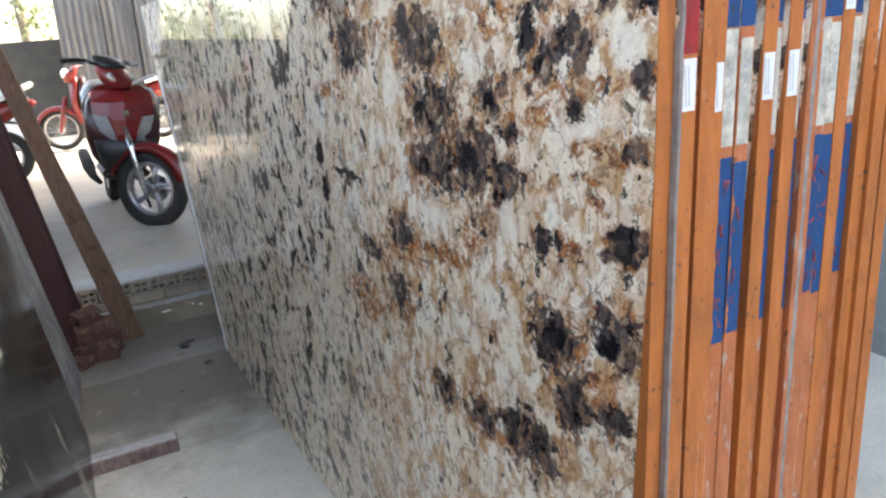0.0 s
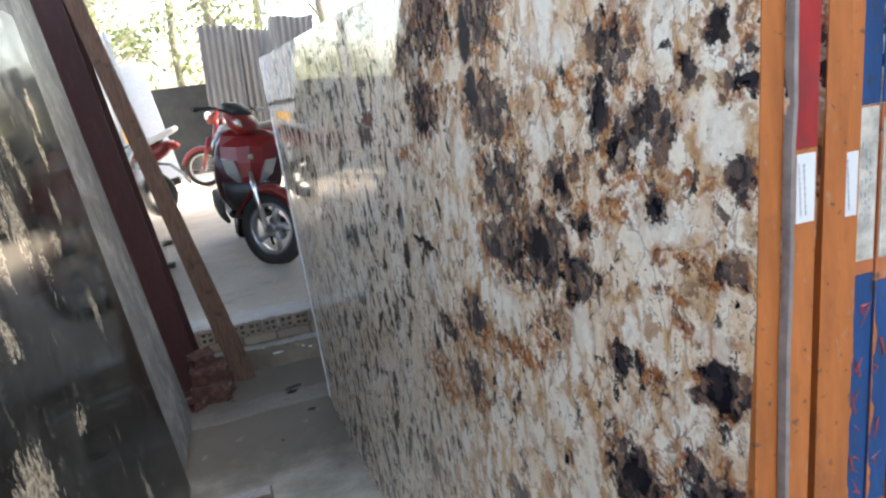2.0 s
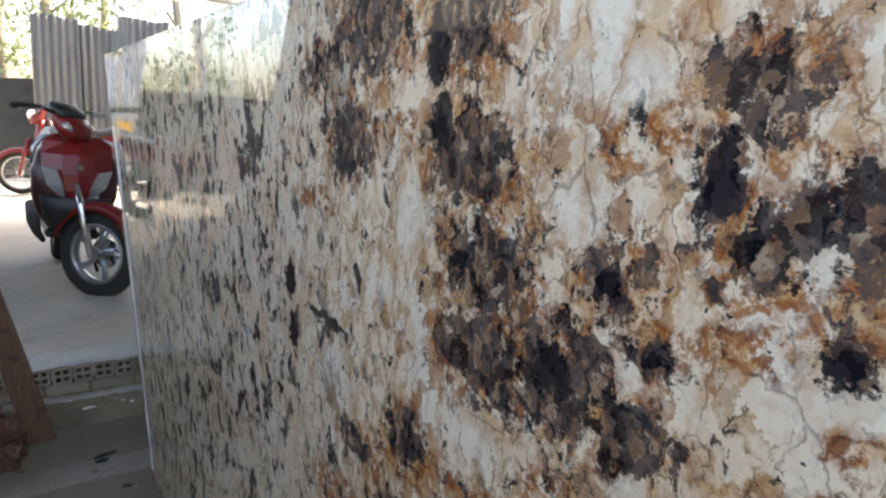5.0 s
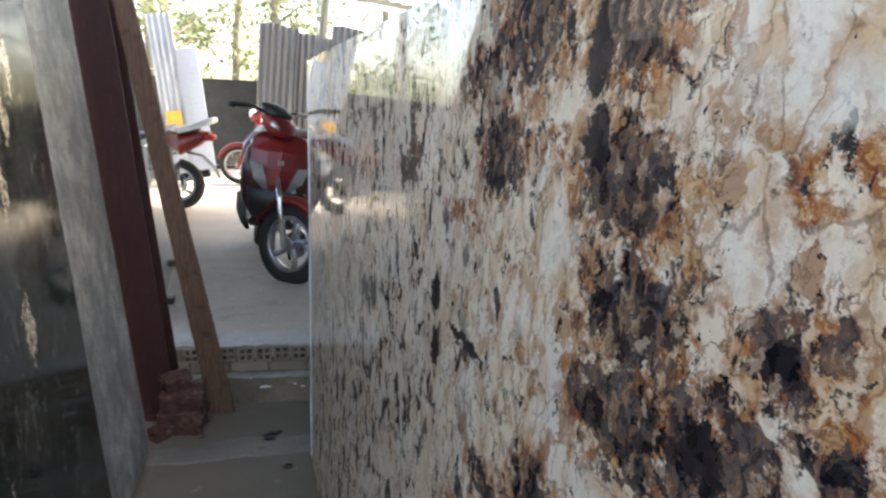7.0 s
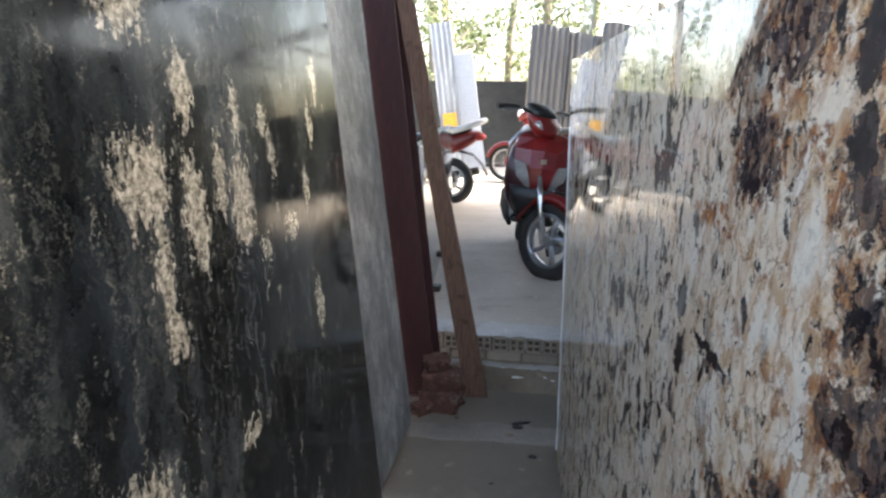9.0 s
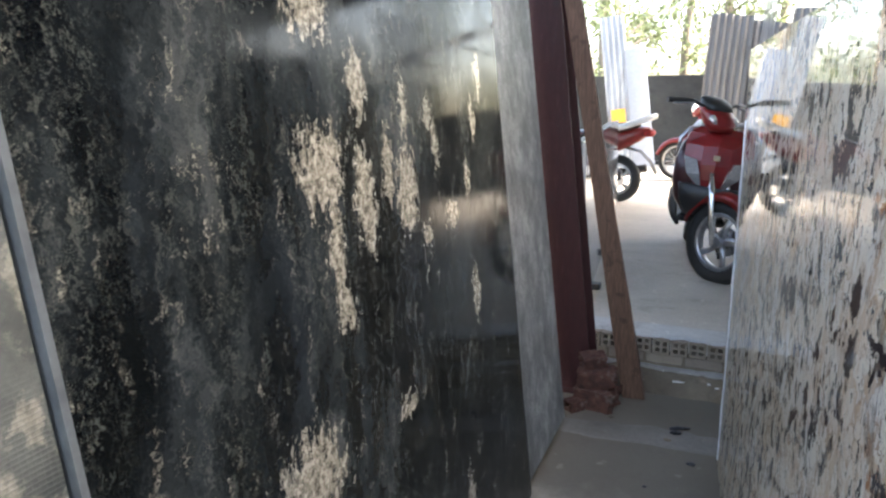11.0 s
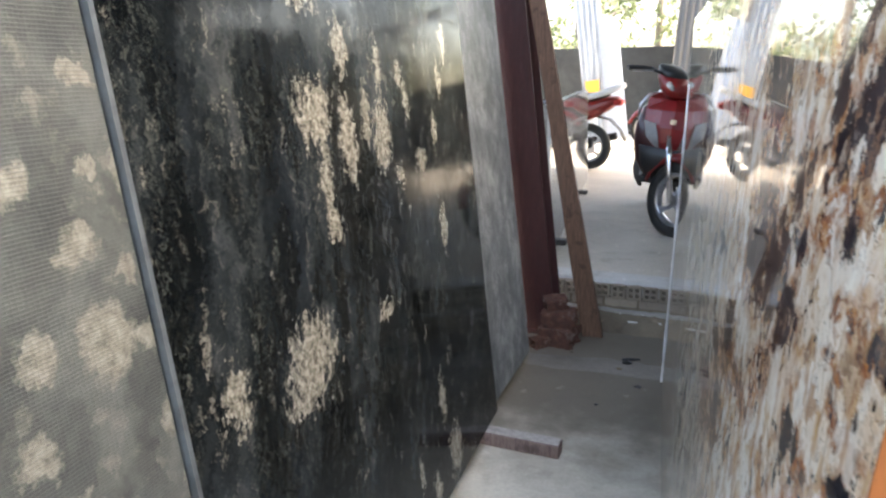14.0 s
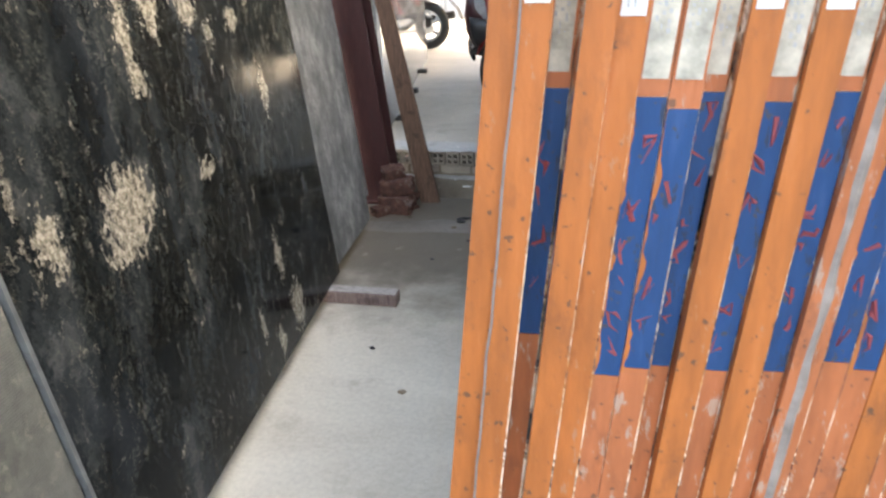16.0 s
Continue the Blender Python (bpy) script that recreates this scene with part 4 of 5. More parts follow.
outline = rough_edge((0.95, 0.056), (3.09, 0.056), 4, 0.0, rs) + rough_edge((3.09, 0.056), (3.10, 1.95), 8, 0.004, rs) + [(3.10, 1.95), (0.95, 1.95)]
tagged(part("stone_slab", slab_mesh(grey_face, outline, 0.022, -1), GREY_STONE), "smooth grey stone slab standing behind the black one", "stone slab", group="dark pack")
for k in range(4):
    off = -0.03 - 0.026 * k
    # last slab, hidden, is longer and taller to block a bright gap in reflections
    end = 3.465 if k == 3 else 3.02 - 0.05 * k
    outline = [(-1.6, 0.056), (end, 0.056), (end, 2.15 if k == 3 else 1.85), (-1.6, 2.15 if k == 3 else 1.85)]
    tagged(part("stone_slab", slab_mesh(lambda y, z, o=off: grey_face(y, z) + o - (0.03 if y < 2 else 0.0), outline, 0.02, -1), GREY_STONE), "smooth grey stone slab added at the back of the leaning pack", "stone slab", group="dark pack")

# timbers under the pack
for y in (-1.2, 0.6, 2.30):
    end = 0.066 if y == 2.30 else -0.10 - 0.058 * y
    bm = boxed((-0.75, y - 0.032, 0.0), (end, y + 0.032, 0.055), None, 0.004)
    bearer = part("timber_bearer", bm, TIMBER_GREY)
    part("dust_layer", boxed((-0.74, y - 0.028, 0.0545), (end - 0.004, y + 0.028, 0.057), None, 0.0008), DUST, bearer, "pale grey dust on the timber")
    tagged(bearer, "short dusty squared timber under the leaning slabs", "timber", group="bearers")

# rack: leaning red I-beam leg with its foot and cross bar
rack = tagged(thing("slab_rack"), "red oxide painted steel slab rack with leaning I-beam leg", "rack")
LEAN_LEG = -0.118


def leg_bm(x0, x1, y0, y1, z0, z1):
    rings = []
    for z in (z0, z1):
        s = LEAN_LEG * (z - 0.3)
        rings.append([(x0 + s, y0, z), (x1 + s, y0, z), (x1 + s, y1, z), (x0 + s, y1, z)])
    return loft(bmesh.new(), rings)


part("front_flange", leg_bm(-0.442, -0.268, 3.500, 3.509, 0.0, 3.30), POST_RED, rack)
part("rear_flange", leg_bm(-0.442, -0.262, 3.642, 3.651, 0.0, 3.30), POST_RED, rack)
part("web", leg_bm(-0.359, -0.351, 3.509, 3.642, 0.0, 3.30), POST_RED, rack)
part("foot_plate", boxed((-0.46, 3.46, 0.0), (-0.20, 3.70, 0.012)), POST_RED, rack)
part("cross_bar", boxed((-0.62, -1.6, 0.9), (-0.54, 3.55, 0.98)), POST_RED, rack)
part("front_leg", loft(bmesh.new(), [[(-0.46, -1.62, 0.0), (-0.38, -1.62, 0.0), (-0.38, -1.54, 0.0), (-0.46, -1.54, 0.0)],
                                     [(-0.80, -1.62, 2.4), (-0.72, -1.62, 2.4), (-0.72, -1.54, 2.4), (-0.80, -1.54, 2.4)]]), POST_RED, rack)
part("back_brace", loft(bmesh.new(), [[(-1.3, 3.52, 0.0), (-1.22, 3.52, 0.0), (-1.22, 3.60, 0.0), (-1.3, 3.60, 0.0)],
                                      [(-0.66, 3.52, 2.4), (-0.58, 3.52, 2.4), (-0.58, 3.60, 2.4), (-0.66, 3.60, 2.4)]]), POST_RED, rack)

# the leaning plank
rings = []
for i in range(15):
    f = i / 14
    z = 2.02 * f
    x, y = -0.036 - 0.375 * f, 3.525 - 0.105 * f
    w = 0.053 - 0.020 * f + 0.0018 * math.sin(9 * f)
    rings.append([(x - w, y - 0.014, z), (x + w, y - 0.014, z + 0.006), (x + w, y + 0.014, z + 0.006), (x - w, y + 0.014, z)])
plank = tagged(part("plank", loft(bmesh.new(), rings), TIMBER), "brown weathered timber plank leaning against the red leg", "plank")


def broken_brick(length, width, height, seed, m, label):
    """A clay brick with holes at its end and a chipped far side."""
    r = random.Random(seed)
    bm = bmesh.new()
    bmesh.ops.create_cube(bm, size=1.0, matrix=Matrix.Diagonal((length, width, height, 1)))
    bmesh.ops.subdivide_edges(bm, edges=bm.edges[:], cuts=5, use_grid_fill=True)
    for v in bm.verts:
        v.co += Vector((r.uniform(-1, 1), r.uniform(-1, 1), r.uniform(-1, 1))) * 0.003
        if v.co.x > length * 0.3:
            v.co.x -= abs(noise.noise(v.co * 30 + Vector((seed, 0, 0)))) * 0.06
            v.co.z -= max(0, noise.noise(v.co * 22)) * 0.02
    cut = [f for f in bm.faces if f.normal.x < -0.9 and abs(f.calc_center_median().y) < width * 0.34 and abs(abs(f.calc_center_median().z) - height * 0.2) < height * 0.12]
    if cut:
        made = bmesh.ops.extrude_face_region(bm, geom=cut)["geom"]
        bmesh.ops.translate(bm, verts=[g for g in made if isinstance(g, bmesh.types.BMVert)], vec=(length * 0.4, 0, 0))
        bmesh.ops.delete(bm, geom=cut, context="FACES")
    ob = part("brick", bm, CLAY)
    ob.matrix_basis = m
    return tagged(ob, label, "brick", group="broken bricks")


broken_brick(0.19, 0.16, 0.095, 1, pose(-0.185, 3.385, 0.0485, 0, 0, -8), "broken red clay brick lying on the floor")
broken_brick(0.18, 0.13, 0.085, 2, pose(-0.19, 3.395, 0.142, 3, -4, 6), "chipped red clay brick lying on another")
broken_brick(0.12, 0.09, 0.055, 3, pose(-0.215, 3.41, 0.214, 6, -6, 28), "small grey-red brick fragment on top of the pile")
broken_brick(0.10, 0.07, 0.05, 4, pose(-0.27, 3.30, 0.026, 0, 0, 50), "brick fragment with mortar on the floor")
for i, (x, y, s) in enumerate(((0.19, 3.22, 0.022), (0.16, 3.15, 0.014), (0.27, 2.98, 0.016), (-0.10, 3.27, 0.012), (0.05, 1.95, 0.010), (0.22, 1.7, 0.012), (0.12, 2.75, 0.008))):
    bm = bmesh.new()
    bmesh.ops.create_icosphere(bm, subdivisions=1, radius=s, matrix=Matrix.Translation((x, y, s * 0.45)) @ Matrix.Diagonal((1.3, 0.8, 0.5, 1)))
    for v in bm.verts:
        v.co += Vector((rs.uniform(-1, 1), rs.uniform(-1, 1), rs.uniform(-0.5, 0.5))) * s * 0.3
    tagged(part("rubble_piece", bm, MORTAR if i % 2 else BLACK), "small piece of rubble on the floor", "rubble", group="rubble")
bm = tube(bmesh.new(), [(0.16, 3.25, 0.010), (0.19, 3.265, 0.012), (0.215, 3.26, 0.016), (0.24, 3.285, 0.010)], [0.006, 0.009, 0.008, 0.004], 6)
tagged(part("dead_leaf", bm, BLACK), "dark curled scrap lying on the floor", "scrap")


# ---- the yard: slabs, sheets, motorbikes ----
def yard_face(y, z):
    return -0.40 - 0.118 * (y - 4.0) - 0.03 * (z - 0.22)


for k in range(3):
    outline = [(4.1 + 0.1 * k, 0.262), (7.30 - 0.2 * k, 0.262), (7.30 - 0.2 * k, 1.19), (4.1 + 0.1 * k, 1.19)]
    tagged(part("stone_slab", slab_mesh(lambda y, z, o=-0.024 * k: yard_face(y, z) + o, outline, 0.02, -1), GREY_STONE if k else plain_material("polished_grey", (0.34, 0.34, 0.34), 0.06, vary=0.15, scale=8, bump=0.0)),
           "polished light grey slab standing on blocks in the yard", "stone slab", group="yard slabs")
for y in (4.6, 5.6, 6.6):
    x = yard_face(y, 0.25)
    tagged(part("wood_block", boxed((x - 0.14, y - 0.035, 0.222), (x + 0.05, y + 0.035, 0.262), None, 0.004), BLACK), "small dark block under the standing slabs", "block", group="yard blocks")

rs = random.Random(8)
for k, (x, y, w, h, tilt, turn) in enumerate(((-0.42, 12.02, 0.62, 2.42, -1.5, 0), (0.16, 12.10, 0.62, 2.30, -1.0, 2), (0.72, 12.05, 0.72, 2.45, -2, -2))):
    m = Matrix.Translation((x, y, 0.222)) @ Matrix.Rotation(radians(turn), 4, "Z") @ Matrix.Rotation(radians(-3), 4, "X") @ Matrix.Rotation(radians(2.5), 4, "Y")
    tagged(part("roof_sheet", corrugated(bmesh.new(), w, h, m, 0.10, 0.022, top=lambda q: 0.02 * math.sin(9 * q)), SHEET_GREY), "grey ribbed metal sheet standing upright against a frame", "metal sheet", group="standing sheets")
m = Matrix.Translation((-1.68, 11.95, 0.222)) @ Matrix.Rotation(radians(-8), 4, "Y") @ Matrix.Rotation(radians(-3), 4, "X")
white = tagged(part("roof_sheet", corrugated(bmesh.new(), 0.36, 2.45, m, 0.09, 0.02), SHEET_WHITE), "white ribbed sheet leaning upright with yellow tape", "metal sheet", group="standing sheets")
part("tape", boxed((0.06, -0.012, 0.72), (0.29, -0.002, 0.96), m), YELLOW, white, "yellow tape band")
m = Matrix.Translation((-1.34, 12.05, 0.222)) @ Matrix.Rotation(radians(-8.5), 4, "Y") @ Matrix.Rotation(radians(-3), 4, "X")
tagged(part("panel", boxed((0, 0, 0), (0.34, 0.03, 1.95), m, 0.003), PANEL), "plain pale blue-white panel leaning upright", "panel")
tagged(part("base_bar", boxed((-1.3, 12.85, 0.222), (0.3, 12.98, 0.29), None, 0.008), BLACK), "dark bar lying along the foot of the yard wall", "bar")


def wheel(parent, x, r, width, spokes, name):
    w = thing(name)
    w.parent = parent
    w.matrix_basis = pose(x, 0, r)
    t = width / 2
    part("tyre", ring(bmesh.new(), (0, 0, 0), r - t, t, 0.95, 40, 10), RUBBER, w, smooth=True)
    part("rim", ring(bmesh.new(), (0, 0, 0), r - 1.85 * t, t * 0.42, 1.7, 40, 8), ALLOY, w, smooth=True)
    bm = tube(bmesh.new(), [(0, -0.05, 0), (0, 0.05, 0)], 0.036, 14)
    part("hub", bm, ALLOY, w, smooth=False)
    bm = bmesh.new()
    reach = r - 2.0 * t
    if spokes <= 6:
        for k in range(spokes):
            a = 2 * math.pi * k / spokes
            m = Matrix.Rotation(-a, 4, "Y")
            rings = []
            for f, wd, dp, bend in ((0.1, 0.022, 0.020, 0.0), (0.5, 0.016, 0.015, 0.018), (1.0, 0.024, 0.017, 0.004)):
                c = m @ Vector((reach * f, 0, bend))
                rings.append(oval(c, m @ Vector((0, 0, 1)), (0, 1, 0), wd, dp, 8))
            loft(bm, rings)
        part("spokes", bm, ALLOY, w, "cast alloy spokes", True)
        part("brake_disc", tube(bmesh.new(), [(0, 0.052, 0), (0, 0.056, 0)], 0.10, 24), CHROME, w)
    else:
        for k in range(spokes):
            a = 2 * math.pi * k / spokes
            b = a + (0.35 if k % 2 else -0.35)
            s = 0.03 if k % 4 < 2 else -0.03
            tube(bm, [(0.03 * math.cos(b), s, 0.03 * math.sin(b)), (reach * math.cos(a), 0, reach * math.sin(a))], 0.0022, 5)
        part("spokes", bm, CHROME, w, "thin wire spokes")
    return w


def motorbike(label, m, steer=0.0, cub=False):
    """A scooter, or a lighter step-through; it points along its own x."""
    bike = tagged(thing("motorbike", m), label, "motorbike", group="parked motorbikes")
    r, tw = (0.28, 0.075) if cub else (0.285, 0.105)
    X, Y, Z = Vector((1, 0, 0)), Vector((0, 1, 0)), Vector((0, 0, 1))
    front = thing("front_end")
    front.parent = bike
    front.matrix_basis = Matrix.Translation((0.46, 0, 0)) @ Matrix.Rotation(radians(steer), 4, "Z") @ Matrix.Translation((-0.46, 0, 0))
    wheel(front, 0.66, r, tw, 28 if cub else 5, "front_wheel")
    for s in (-1, 1):
        part("fork_leg", tube(bmesh.new(), [(0.665, s * 0.075, r - 0.02), (0.58, s * 0.075, 0.52), (0.52, s * 0.07, 0.72)], [0.02, 0.024, 0.02], 12), CHROME if not cub else BIKE_RED, front, "bright metal fork leg", True)
    bm = bmesh.new()
    rings = []
    for k in range(13):
        a = radians(15 + 150 * k / 12)
        rr = r + 0.03
        c = Vector((0.66 + rr * math.cos(a), 0, r + rr * math.sin(a)))
        out = Vector((math.cos(a), 0, math.sin(a)))
        w = 0.075 if not cub else 0.06
        rings.append([c + Y * (-w) - out * 0.045, c + Y * (-w * 0.75) + out * 0.005, c + out * 0.02, c + Y * (w * 0.75) + out * 0.005, c + Y * w - out * 0.045,
                      c + Y * (w * 0.7) - out * 0.008, c + out * 0.008, c - Y * (w * 0.7) - out * 0.008])
    part("front_fender", loft(bm, rings), BIKE_RED, front, smooth=True)
    top = 1.10 if cub else 1.17
    # handlebar, grips, cowl
    cowl = [(0.44, 0.98, 0.05, 0.08), (0.42, 1.03, 0.085, 0.115), (0.38, 1.10, 0.085, 0.12), (0.33, 1.16, 0.06, 0.10), (0.29, 1.19, 0.02, 0.05)]
    if cub:
        cowl = [(x, z - 0.07, a * 0.9, b * 0.85) for x, z, a, b in cowl]
    part("handlebar_cowl", loft(bmesh.new(), [oval((x, 0, z), X, Y, a, b) for x, z, a, b in cowl]), BIKE_RED, front, smooth=True)
    part("handlebar", tube(bmesh.new(), [(0.30, -0.35, top - 0.02), (0.34, -0.2, top - 0.01), (0.37, 0, top - 0.06), (0.34, 0.2, top - 0.01), (0.30, 0.35, top - 0.02)], 0.012, 8), BLACK, front)
    for s in (-1, 1):
        part("grip", tube(bmesh.new(), [(0.33, s * 0.235, top - 0.012), (0.297, s * 0.37, top - 0.021)], 0.018, 10), BLACK, front)
        part("lever", tube(bmesh.new(), [(0.37, s * 0.20, top - 0.02), (0.36, s * 0.30, top - 0.03), (0.345, s * 0.36, top - 0.035)], 0.006, 6), ALLOY, front)
    # leg shield
    if cub:
        shield = [(0.40, 0.45, 0.03, 0.10), (0.42, 0.58, 0.05, 0.15), (0.41, 0.75, 0.05, 0.16), (0.37, 0.9, 0.05, 0.11), (0.36, 0.97, 0.04, 0.07)]
    else:
        shield = [(0.40, 0.40, 0.04, 0.12), (0.44, 0.50, 0.07, 0.18), (0.47, 0.62, 0.085, 0.205), (0.46, 0.76, 0.085, 0.21), (0.42, 0.88, 0.075, 0.19), (0.38, 0.97, 0.05, 0.13), (0.36, 1.0, 0.02, 0.08)]
    if cub:
        part("leg_shield", loft(bmesh.new(), [oval((x, 0, z), X, Y, a, b, 20, 2.8) for x, z, a, b in shield]), BIKE_RED, bike, smooth=True)
    else:
        panel = [(0.57, 0.09, 0.40, 0.44, 0.50, 0.515), (0.66, 0.15, 0.40, 0.45, 0.525, 0.545), (0.76, 0.195, 0.39, 0.44, 0.525, 0.55),
                 (0.88, 0.205, 0.37, 0.41, 0.485, 0.51), (0.96, 0.195, 0.35, 0.385, 0.43, 0.455), (1.0, 0.13, 0.34, 0.36, 0.385, 0.40)]
        part("leg_shield", loft(bmesh.new(), [[(xb, -0.8 * h, z), (xs, -h, z), (xf, -0.45 * h, z), (xr, 0, z + 0.01), (xf, 0.45 * h, z), (xs, h, z), (xb, 0.8 * h, z)]
                                              for z, h, xb, xs, xf, xr in panel]), BIKE_RED, bike)
        for side in (-1, 1):
            part("shield_trim", tube(bmesh.new(), [(0.335, side * 0.10, 1.005), (0.345, side * 0.20, 0.975), (0.355, side * 0.245, 0.90), (0.37, side * 0.25, 0.80)], [0.008, 0.014, 0.014, 0.006], 8), ALLOY, bike, "bright metal trim on the shield's shoulder", True)
        part("lower_cowl", loft(bmesh.new(), [oval((x, 0, z), X, Y, a, b, 20, 2.6) for x, z, a, b in shield[:3]]), BLACK, bike, "black lower front cowl", True)
        part("dash_cover", loft(bmesh.new(), [oval((x, 0, z), X, Y, a, b, 16, 2.4) for x, z, a, b in ((0.40, 1.115, 0.05, 0.11), (0.36, 1.155, 0.075, 0.115), (0.32, 1.19, 0.06, 0.09), (0.29, 1.205, 0.02, 0.04))]), BLACK, front, "black instrument cover", True)
    part("inner_shield", loft(bmesh.new(), [oval((x - 0.09, 0, z), X, Y, a, b * (1.10 if cub else 1.2), 20, 3.2) for x, z, a, b in shield]), BIKE_DARK, bike, "dark inner leg shield", True)
    if cub:
        part("headlamp", loft(bmesh.new(), [oval((0.44 + 0.05 * f, 0, 1.02), Y, Z, 0.075 * q, 0.07 * q, 14, 2) for f, q in ((0, 1), (0.8, 0.95), (1.3, 0.6))]), WHITE_PLASTIC, front, "white headlamp", True)
    else:
        for s in (-1, 1):
            lens = [(0.512, 0.052, 0.595), (0.545, 0.078, 0.70), (0.528, 0.112, 0.79), (0.452, 0.196, 0.80), (0.466, 0.160, 0.685)]
            rings = [[(x - d, s * (y + e), z) for x, y, z in lens] for d, e in ((0.03, 0.0), (0.0, 0.006), (-0.004, 0.007))]
            part("headlamp", loft(bmesh.new(), rings), LAMP, bike, "clear slanted headlamp")
            part("indicator", loft(bmesh.new(), [oval((0.455 - 0.02 * f, s * (0.095), 1.06 + 0.03 * f), Y, X, 0.035 * (1.1 - abs(f)), 0.02, 10, 2) for f in (-1, 0, 1)]), LAMP, front, "clear indicator", True)
        part("badge", boxed((0.552, -0.02, 0.80), (0.558, 0.02, 0.835)), CHROME, bike)
    # frame, floorboard, body, seat
    if cub:
        part("frame_tube", tube(bmesh.new(), [(0.36, 0, 0.85), (0.15, 0, 0.55), (-0.1, 0, 0.52), (-0.3, 0, 0.62)], [0.05, 0.06, 0.06, 0.05], 12), BIKE_RED, bike, smooth=True)
        part("engine", loft(bmesh.new(), [oval((x, 0, 0.36), Y, Z, w, h, 12, 3) for x, w, h in ((0.2, 0.06, 0.06), (0.12, 0.10, 0.09), (-0.1, 0.13, 0.11), (-0.2, 0.08, 0.08))]), ALLOY, bike, smooth=True)
    else:
        part("floorboard", boxed((-0.12, -0.16, 0.34), (0.40, 0.16, 0.40), None, 0.02), BLACK, bike)
        part("engine", loft(bmesh.new(), [oval((x, 0.03, 0.32), Y, Z, w, h, 12, 3) for x, w, h in ((-0.15, 0.10, 0.06), (-0.3, 0.13, 0.10), (-0.6, 0.13, 0.09), (-0.7, 0.06, 0.05))]), BLACK, bike, smooth=True)
    body = [(0.0, 0.52, 0.10, 0.12), (-0.15, 0.58, 0.15, 0.16), (-0.4, 0.64, 0.165, 0.15), (-0.7, 0.72, 0.15, 0.115), (-0.9, 0.79, 0.10, 0.08), (-1.0, 0.83, 0.04, 0.035)]
    part("tail_body", loft(bmesh.new(), [oval((x, 0, z), Y, Z, w, h, 18, 2.6) for x, z, w, h in body]), BIKE_RED, bike, smooth=True)
    seat = [(0.02, 0.72, 0.08, 0.03), (-0.1, 0.77, 0.13, 0.05), (-0.35, 0.78, 0.145, 0.055), (-0.6, 0.845, 0.14, 0.055), (-0.8, 0.875, 0.11, 0.045), (-0.88, 0.88, 0.05, 0.02)]
    part("seat", loft(bmesh.new(), [oval((x, 0, z), Y, Z, w, h, 16, 2.6) for x, z, w, h in seat]), BLACK, bike, "black padded seat", True)
    part("grab_rail", tube(bmesh.new(), [(-0.5, -0.16, 0.82), (-0.8, -0.15, 0.90), (-1.0, -0.10, 0.97), (-1.05, 0, 0.99), (-1.0, 0.10, 0.97), (-0.8, 0.15, 0.90), (-0.5, 0.16, 0.82)], [0.026, 0.034, 0.034, 0.030, 0.034, 0.034, 0.026], 10), WHITE_PLASTIC if not cub else CHROME, bike, "silver grab rail", True)
    part("tail_lamp", loft(bmesh.new(), [oval((x, 0, z), Y, Z, w, h, 12, 2.6) for x, z, w, h in ((-0.95, 0.80, 0.08, 0.04), (-1.02, 0.80, 0.08, 0.04), (-1.05, 0.80, 0.05, 0.02))]), RED_PAINT, bike, "red tail lamp", True)
    wheel(bike, -0.64, r * 0.97, tw * 1.05, 28 if cub else 5, "rear_wheel")
    part("rear_fender", loft(bmesh.new(), [oval((x, 0, z), Y, Vector((0.5, 0, 0.86)), 0.06, 0.012, 10, 3) for x, z in ((-0.7, 0.64), (-0.9, 0.60), (-1.02, 0.48), (-1.08, 0.36))]), BLACK, bike, smooth=True)
    part("exhaust", tube(bmesh.new(), [(-0.1, -0.14, 0.24), (-0.35, -0.17, 0.26), (-0.6, -0.18, 0.31), (-0.92, -0.19, 0.38)], [0.018, 0.03, 0.05, 0.045], 12), RUBBER, bike, smooth=True)
    part("shock", tube(bmesh.new(), [(-0.62, 0.13, 0.30), (-0.55, 0.13, 0.62)], 0.025, 10), BLACK, bike)
    part("side_stand", tube(bmesh.new(), [(0.0, 0.12, 0.30), (-0.06, 0.22, 0.006)], 0.012, 8), BLACK, bike)
    return bike


# scooter in the gap between the packs, its front toward the corridor
motorbike("glossy red scooter with alloy wheels, parked facing the corridor", pose(0.03, 5.70, 0.222, -8.0, 0, -85), 44)
motorbike("red scooter with silver grab rail parked in the yard", pose(-1.61, 8.42, 0.222, -3.5, 0, 172), 5)
motorbike("older red step-through motorbike with wire wheels and white lamp", pose(0.12, 10.72, 0.222, -3.5, 0, 183), -12, True)


# pendant lamp under the eave, and the pale canopy of the next yard
lamp = tagged(thing("pendant_lamp"), "black metal pendant lamp hanging from the roof edge", "lamp")
part("shade", loft(bmesh.new(), [oval((-0.31, 9.2, z), (1, 0, 0), (0, 1, 0), r, r, 18, 2) for z, r in ((2.86, 0.025), (2.84, 0.06), (2.78, 0.10), (2.70, 0.115))]), BLACK, lamp, smooth=True)
part("cord", tube(bmesh.new(), [(-0.31, 9.2, 2.86), (-0.31, 9.2, 3.56)], 0.006, 6), BLACK, lamp)
canopy = tagged(thing("canopy"), "pale sheet canopy on white steel rafters in the next yard", "canopy")
m = Matrix.Translation((1.4, 12.6, 3.25)) @ Matrix.Rotation(radians(7), 4, "Y") @ Matrix.Rotation(radians(-84), 4, "X")
part("roof_sheet", corrugated(bmesh.new(), 4.2, 3.0, m, 0.2, 0.02), SHEET_WHITE, canopy)
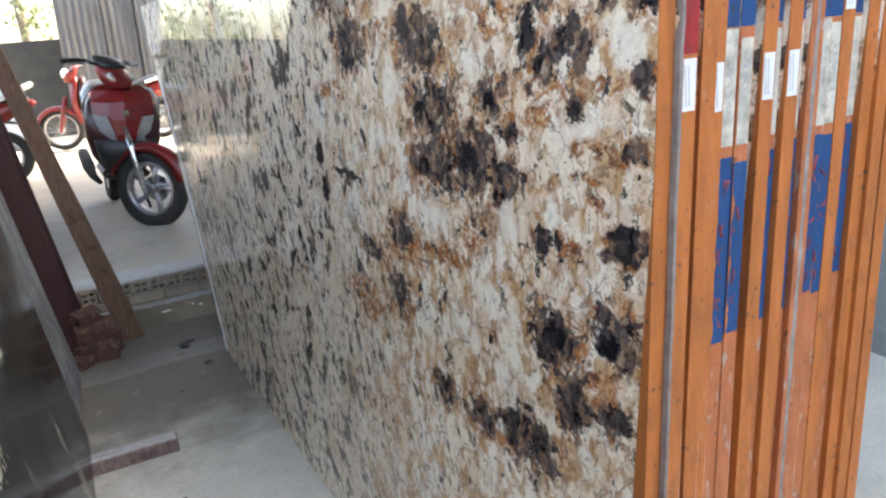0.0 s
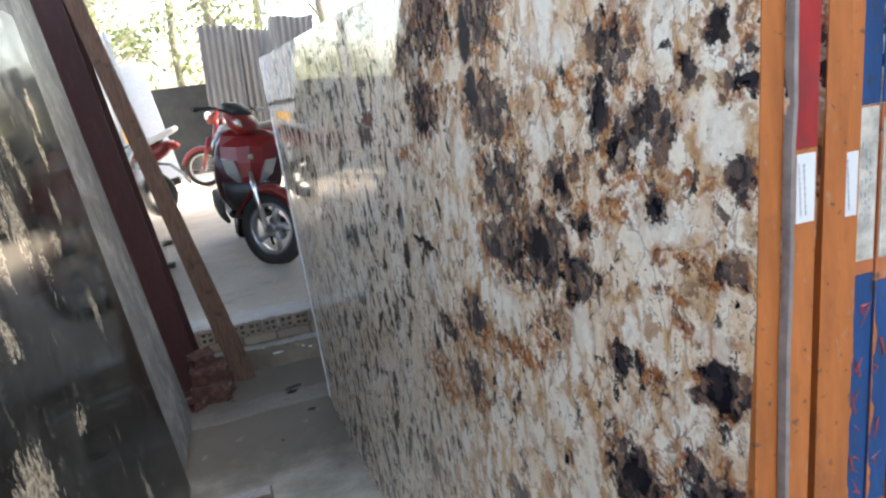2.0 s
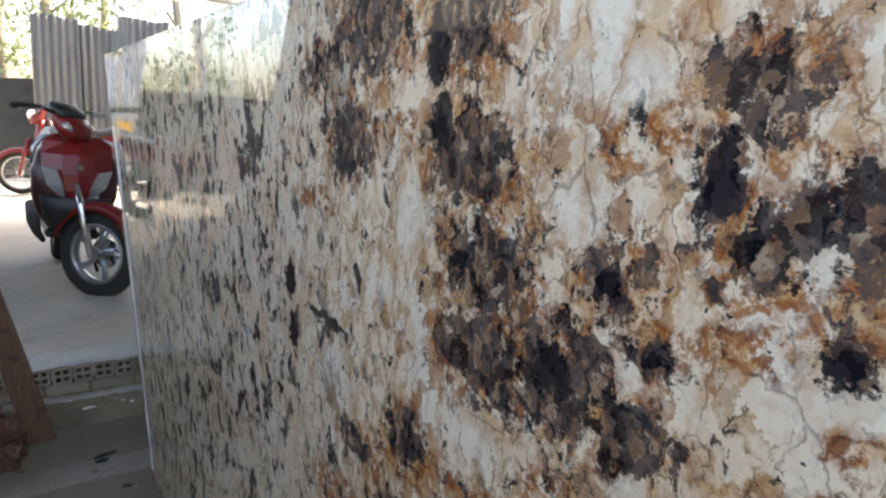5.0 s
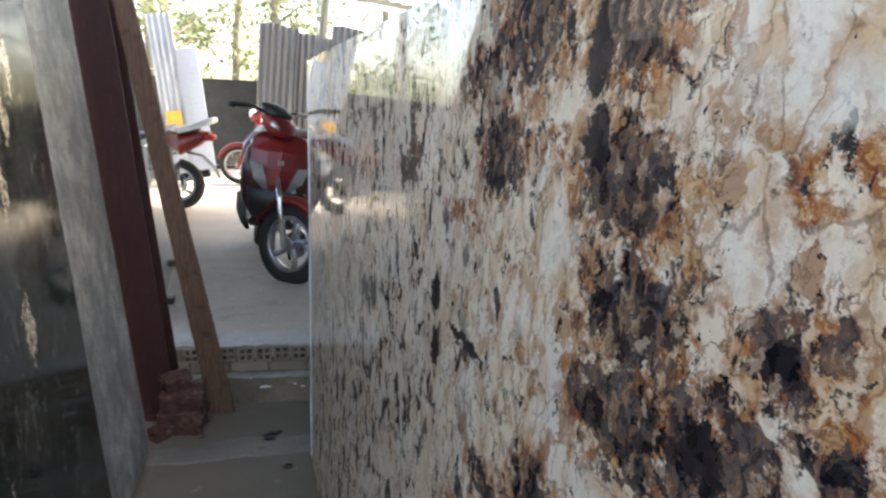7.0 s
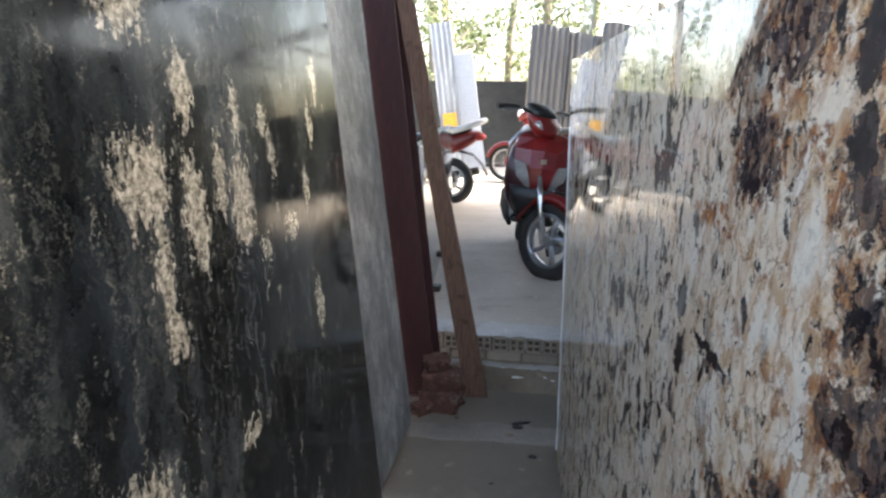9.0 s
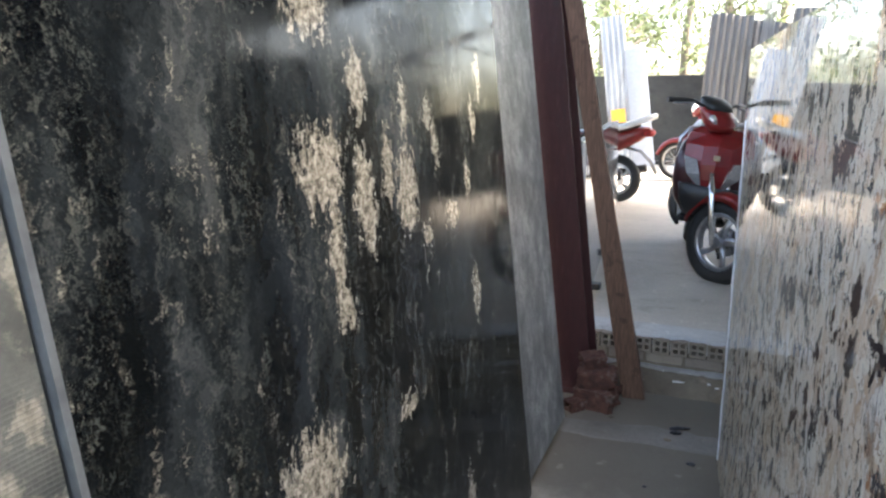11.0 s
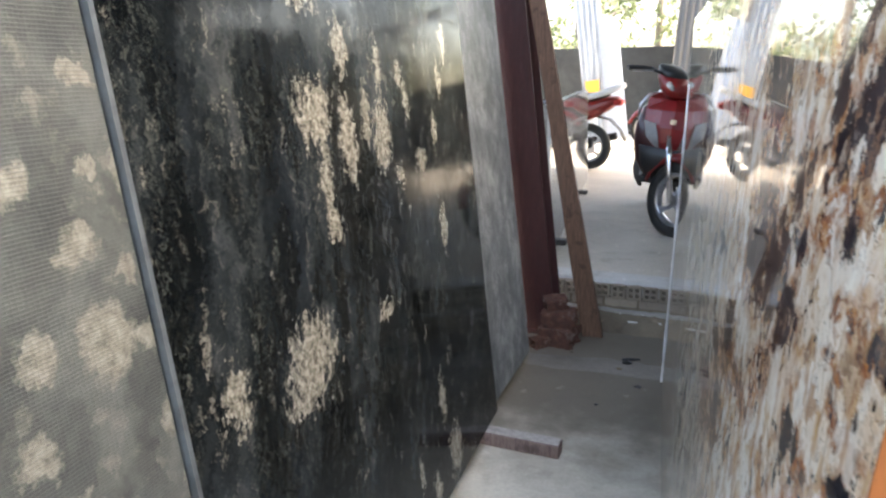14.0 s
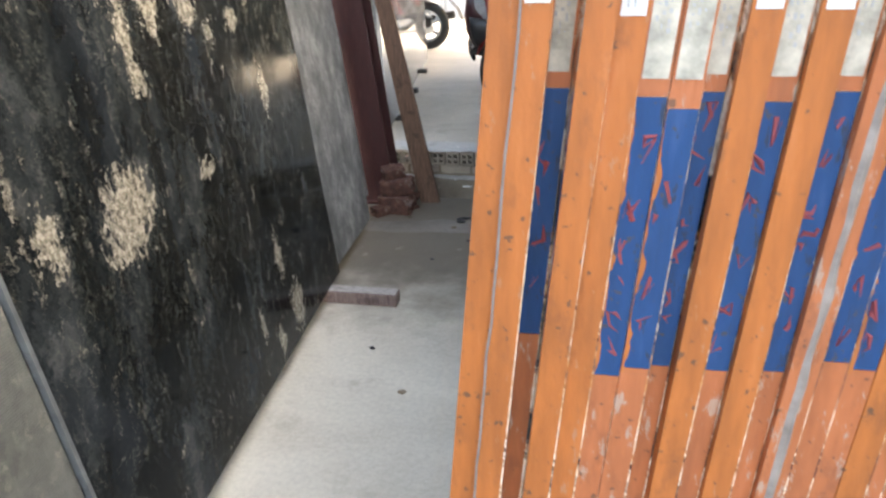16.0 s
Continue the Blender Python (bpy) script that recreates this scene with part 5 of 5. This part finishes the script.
for k in range(5):
    part("rafter", boxed((1.45 + 0.95 * k, 12.55, 2.98 - 0.115 * k), (1.51 + 0.95 * k, 15.4, 3.06 - 0.115 * k)), WHITE_PLASTIC, canopy)
part("edge_beam", boxed((0, -0.06, -0.12), (4.2, 0.0, -0.04), Matrix.Translation((1.4, 12.6, 3.18)) @ Matrix.Rotation(radians(7), 4, "Y")), WHITE_PLASTIC, canopy)
for x in (1.5, 5.4):
    part("post", boxed((x, 12.55, 0.0), (x + 0.07, 12.62, 3.1 - (x - 1.4) * 0.122)), WHITE_PLASTIC, canopy)


# ---- trees and undergrowth beyond the wall ----
def leaf_cloud(bm, centre, radius, count, size, rnd):
    for _ in range(count):
        d = Vector((rnd.gauss(0, 1), rnd.gauss(0, 1), rnd.gauss(0, 1)))
        p = Vector(centre) + d.normalized() * radius * rnd.random() ** 0.45
        u = Vector((rnd.uniform(-1, 1), rnd.uniform(-1, 1), rnd.uniform(-1, 1))).normalized()
        v = u.orthogonal().normalized()
        s = size * rnd.uniform(0.6, 1.4)
        bm.faces.new([bm.verts.new(q) for q in (p - u * s, p + v * s * 0.45, p + u * s, p - v * s * 0.45)])


def tree(x, y, h, seed, lean=0.0):
    rnd = random.Random(seed)
    root = tagged(thing("tree"), "slender pale-barked tree with loose light green leaves", "tree", group="trees beyond the wall")
    pts = [(x, y, -0.1), (x + lean * 0.3 + rnd.uniform(-0.1, 0.1), y, h * 0.35), (x + lean * 0.7, y + rnd.uniform(-0.2, 0.2), h * 0.7), (x + lean, y, h)]
    bm = tube(bmesh.new(), pts, [0.13, 0.11, 0.08, 0.03], 9)
    part("trunk", bm, BARK, root, smooth=True)
    crown = bmesh.new()
    for k in range(9):
        f = rnd.uniform(0.22, 1.0)
        base = Vector(pts[0]).lerp(Vector(pts[3]), f)
        end = base + Vector((rnd.uniform(-1.5, 1.5), rnd.uniform(-1.2, 1.2), rnd.uniform(0.2, 1.2)))
        part("limb", tube(bmesh.new(), [base, (base + end) / 2 + Vector((0, 0, 0.1)), end], [0.04, 0.025, 0.01], 6), BARK, root)
        for j in range(3):
            leaf_cloud(crown, base.lerp(end, 0.5 + 0.3 * j) + Vector((rnd.uniform(-0.3, 0.3), rnd.uniform(-0.3, 0.3), rnd.uniform(-0.3, 0.3))), rnd.uniform(0.4, 0.75), 55, 0.08, rnd)
    part("crown", crown, LEAF, root)


for k, (x, y, h, lean) in enumerate(((-4.6, 17.0, 6.5, 0.4), (-3.1, 18.5, 7.5, -0.3), (-2.2, 16.3, 6.0, -0.5), (-1.3, 19.5, 8.0, 0.3), (-0.3, 17.4, 6.5, 0.1), (0.8, 18.8, 7.0, 0.3),
                                     (2.4, 17.5, 6.5, -0.2), (4.4, 17.2, 7.0, 0.4), (7.0, 16.4, 7.0, 0.0), (10.0, 14.5, 6.5, 0.2), (12.8, 10.5, 7.0, 0.0), (13.5, 6.0, 6.5, 0.3))):
    tree(x, y, h, 40 + k, lean)
rnd = random.Random(77)
bm = bmesh.new()
for k in range(90):
    x = rnd.uniform(-10, 12)
    leaf_cloud(bm, (x, rnd.uniform(16.0, 23.0), rnd.uniform(0.2, 2.6)), rnd.uniform(0.4, 0.8), 60, 0.09, rnd)
tagged(part("undergrowth", bm, GRASS), "tangled light green undergrowth behind the wall", "undergrowth", kind="stuff")
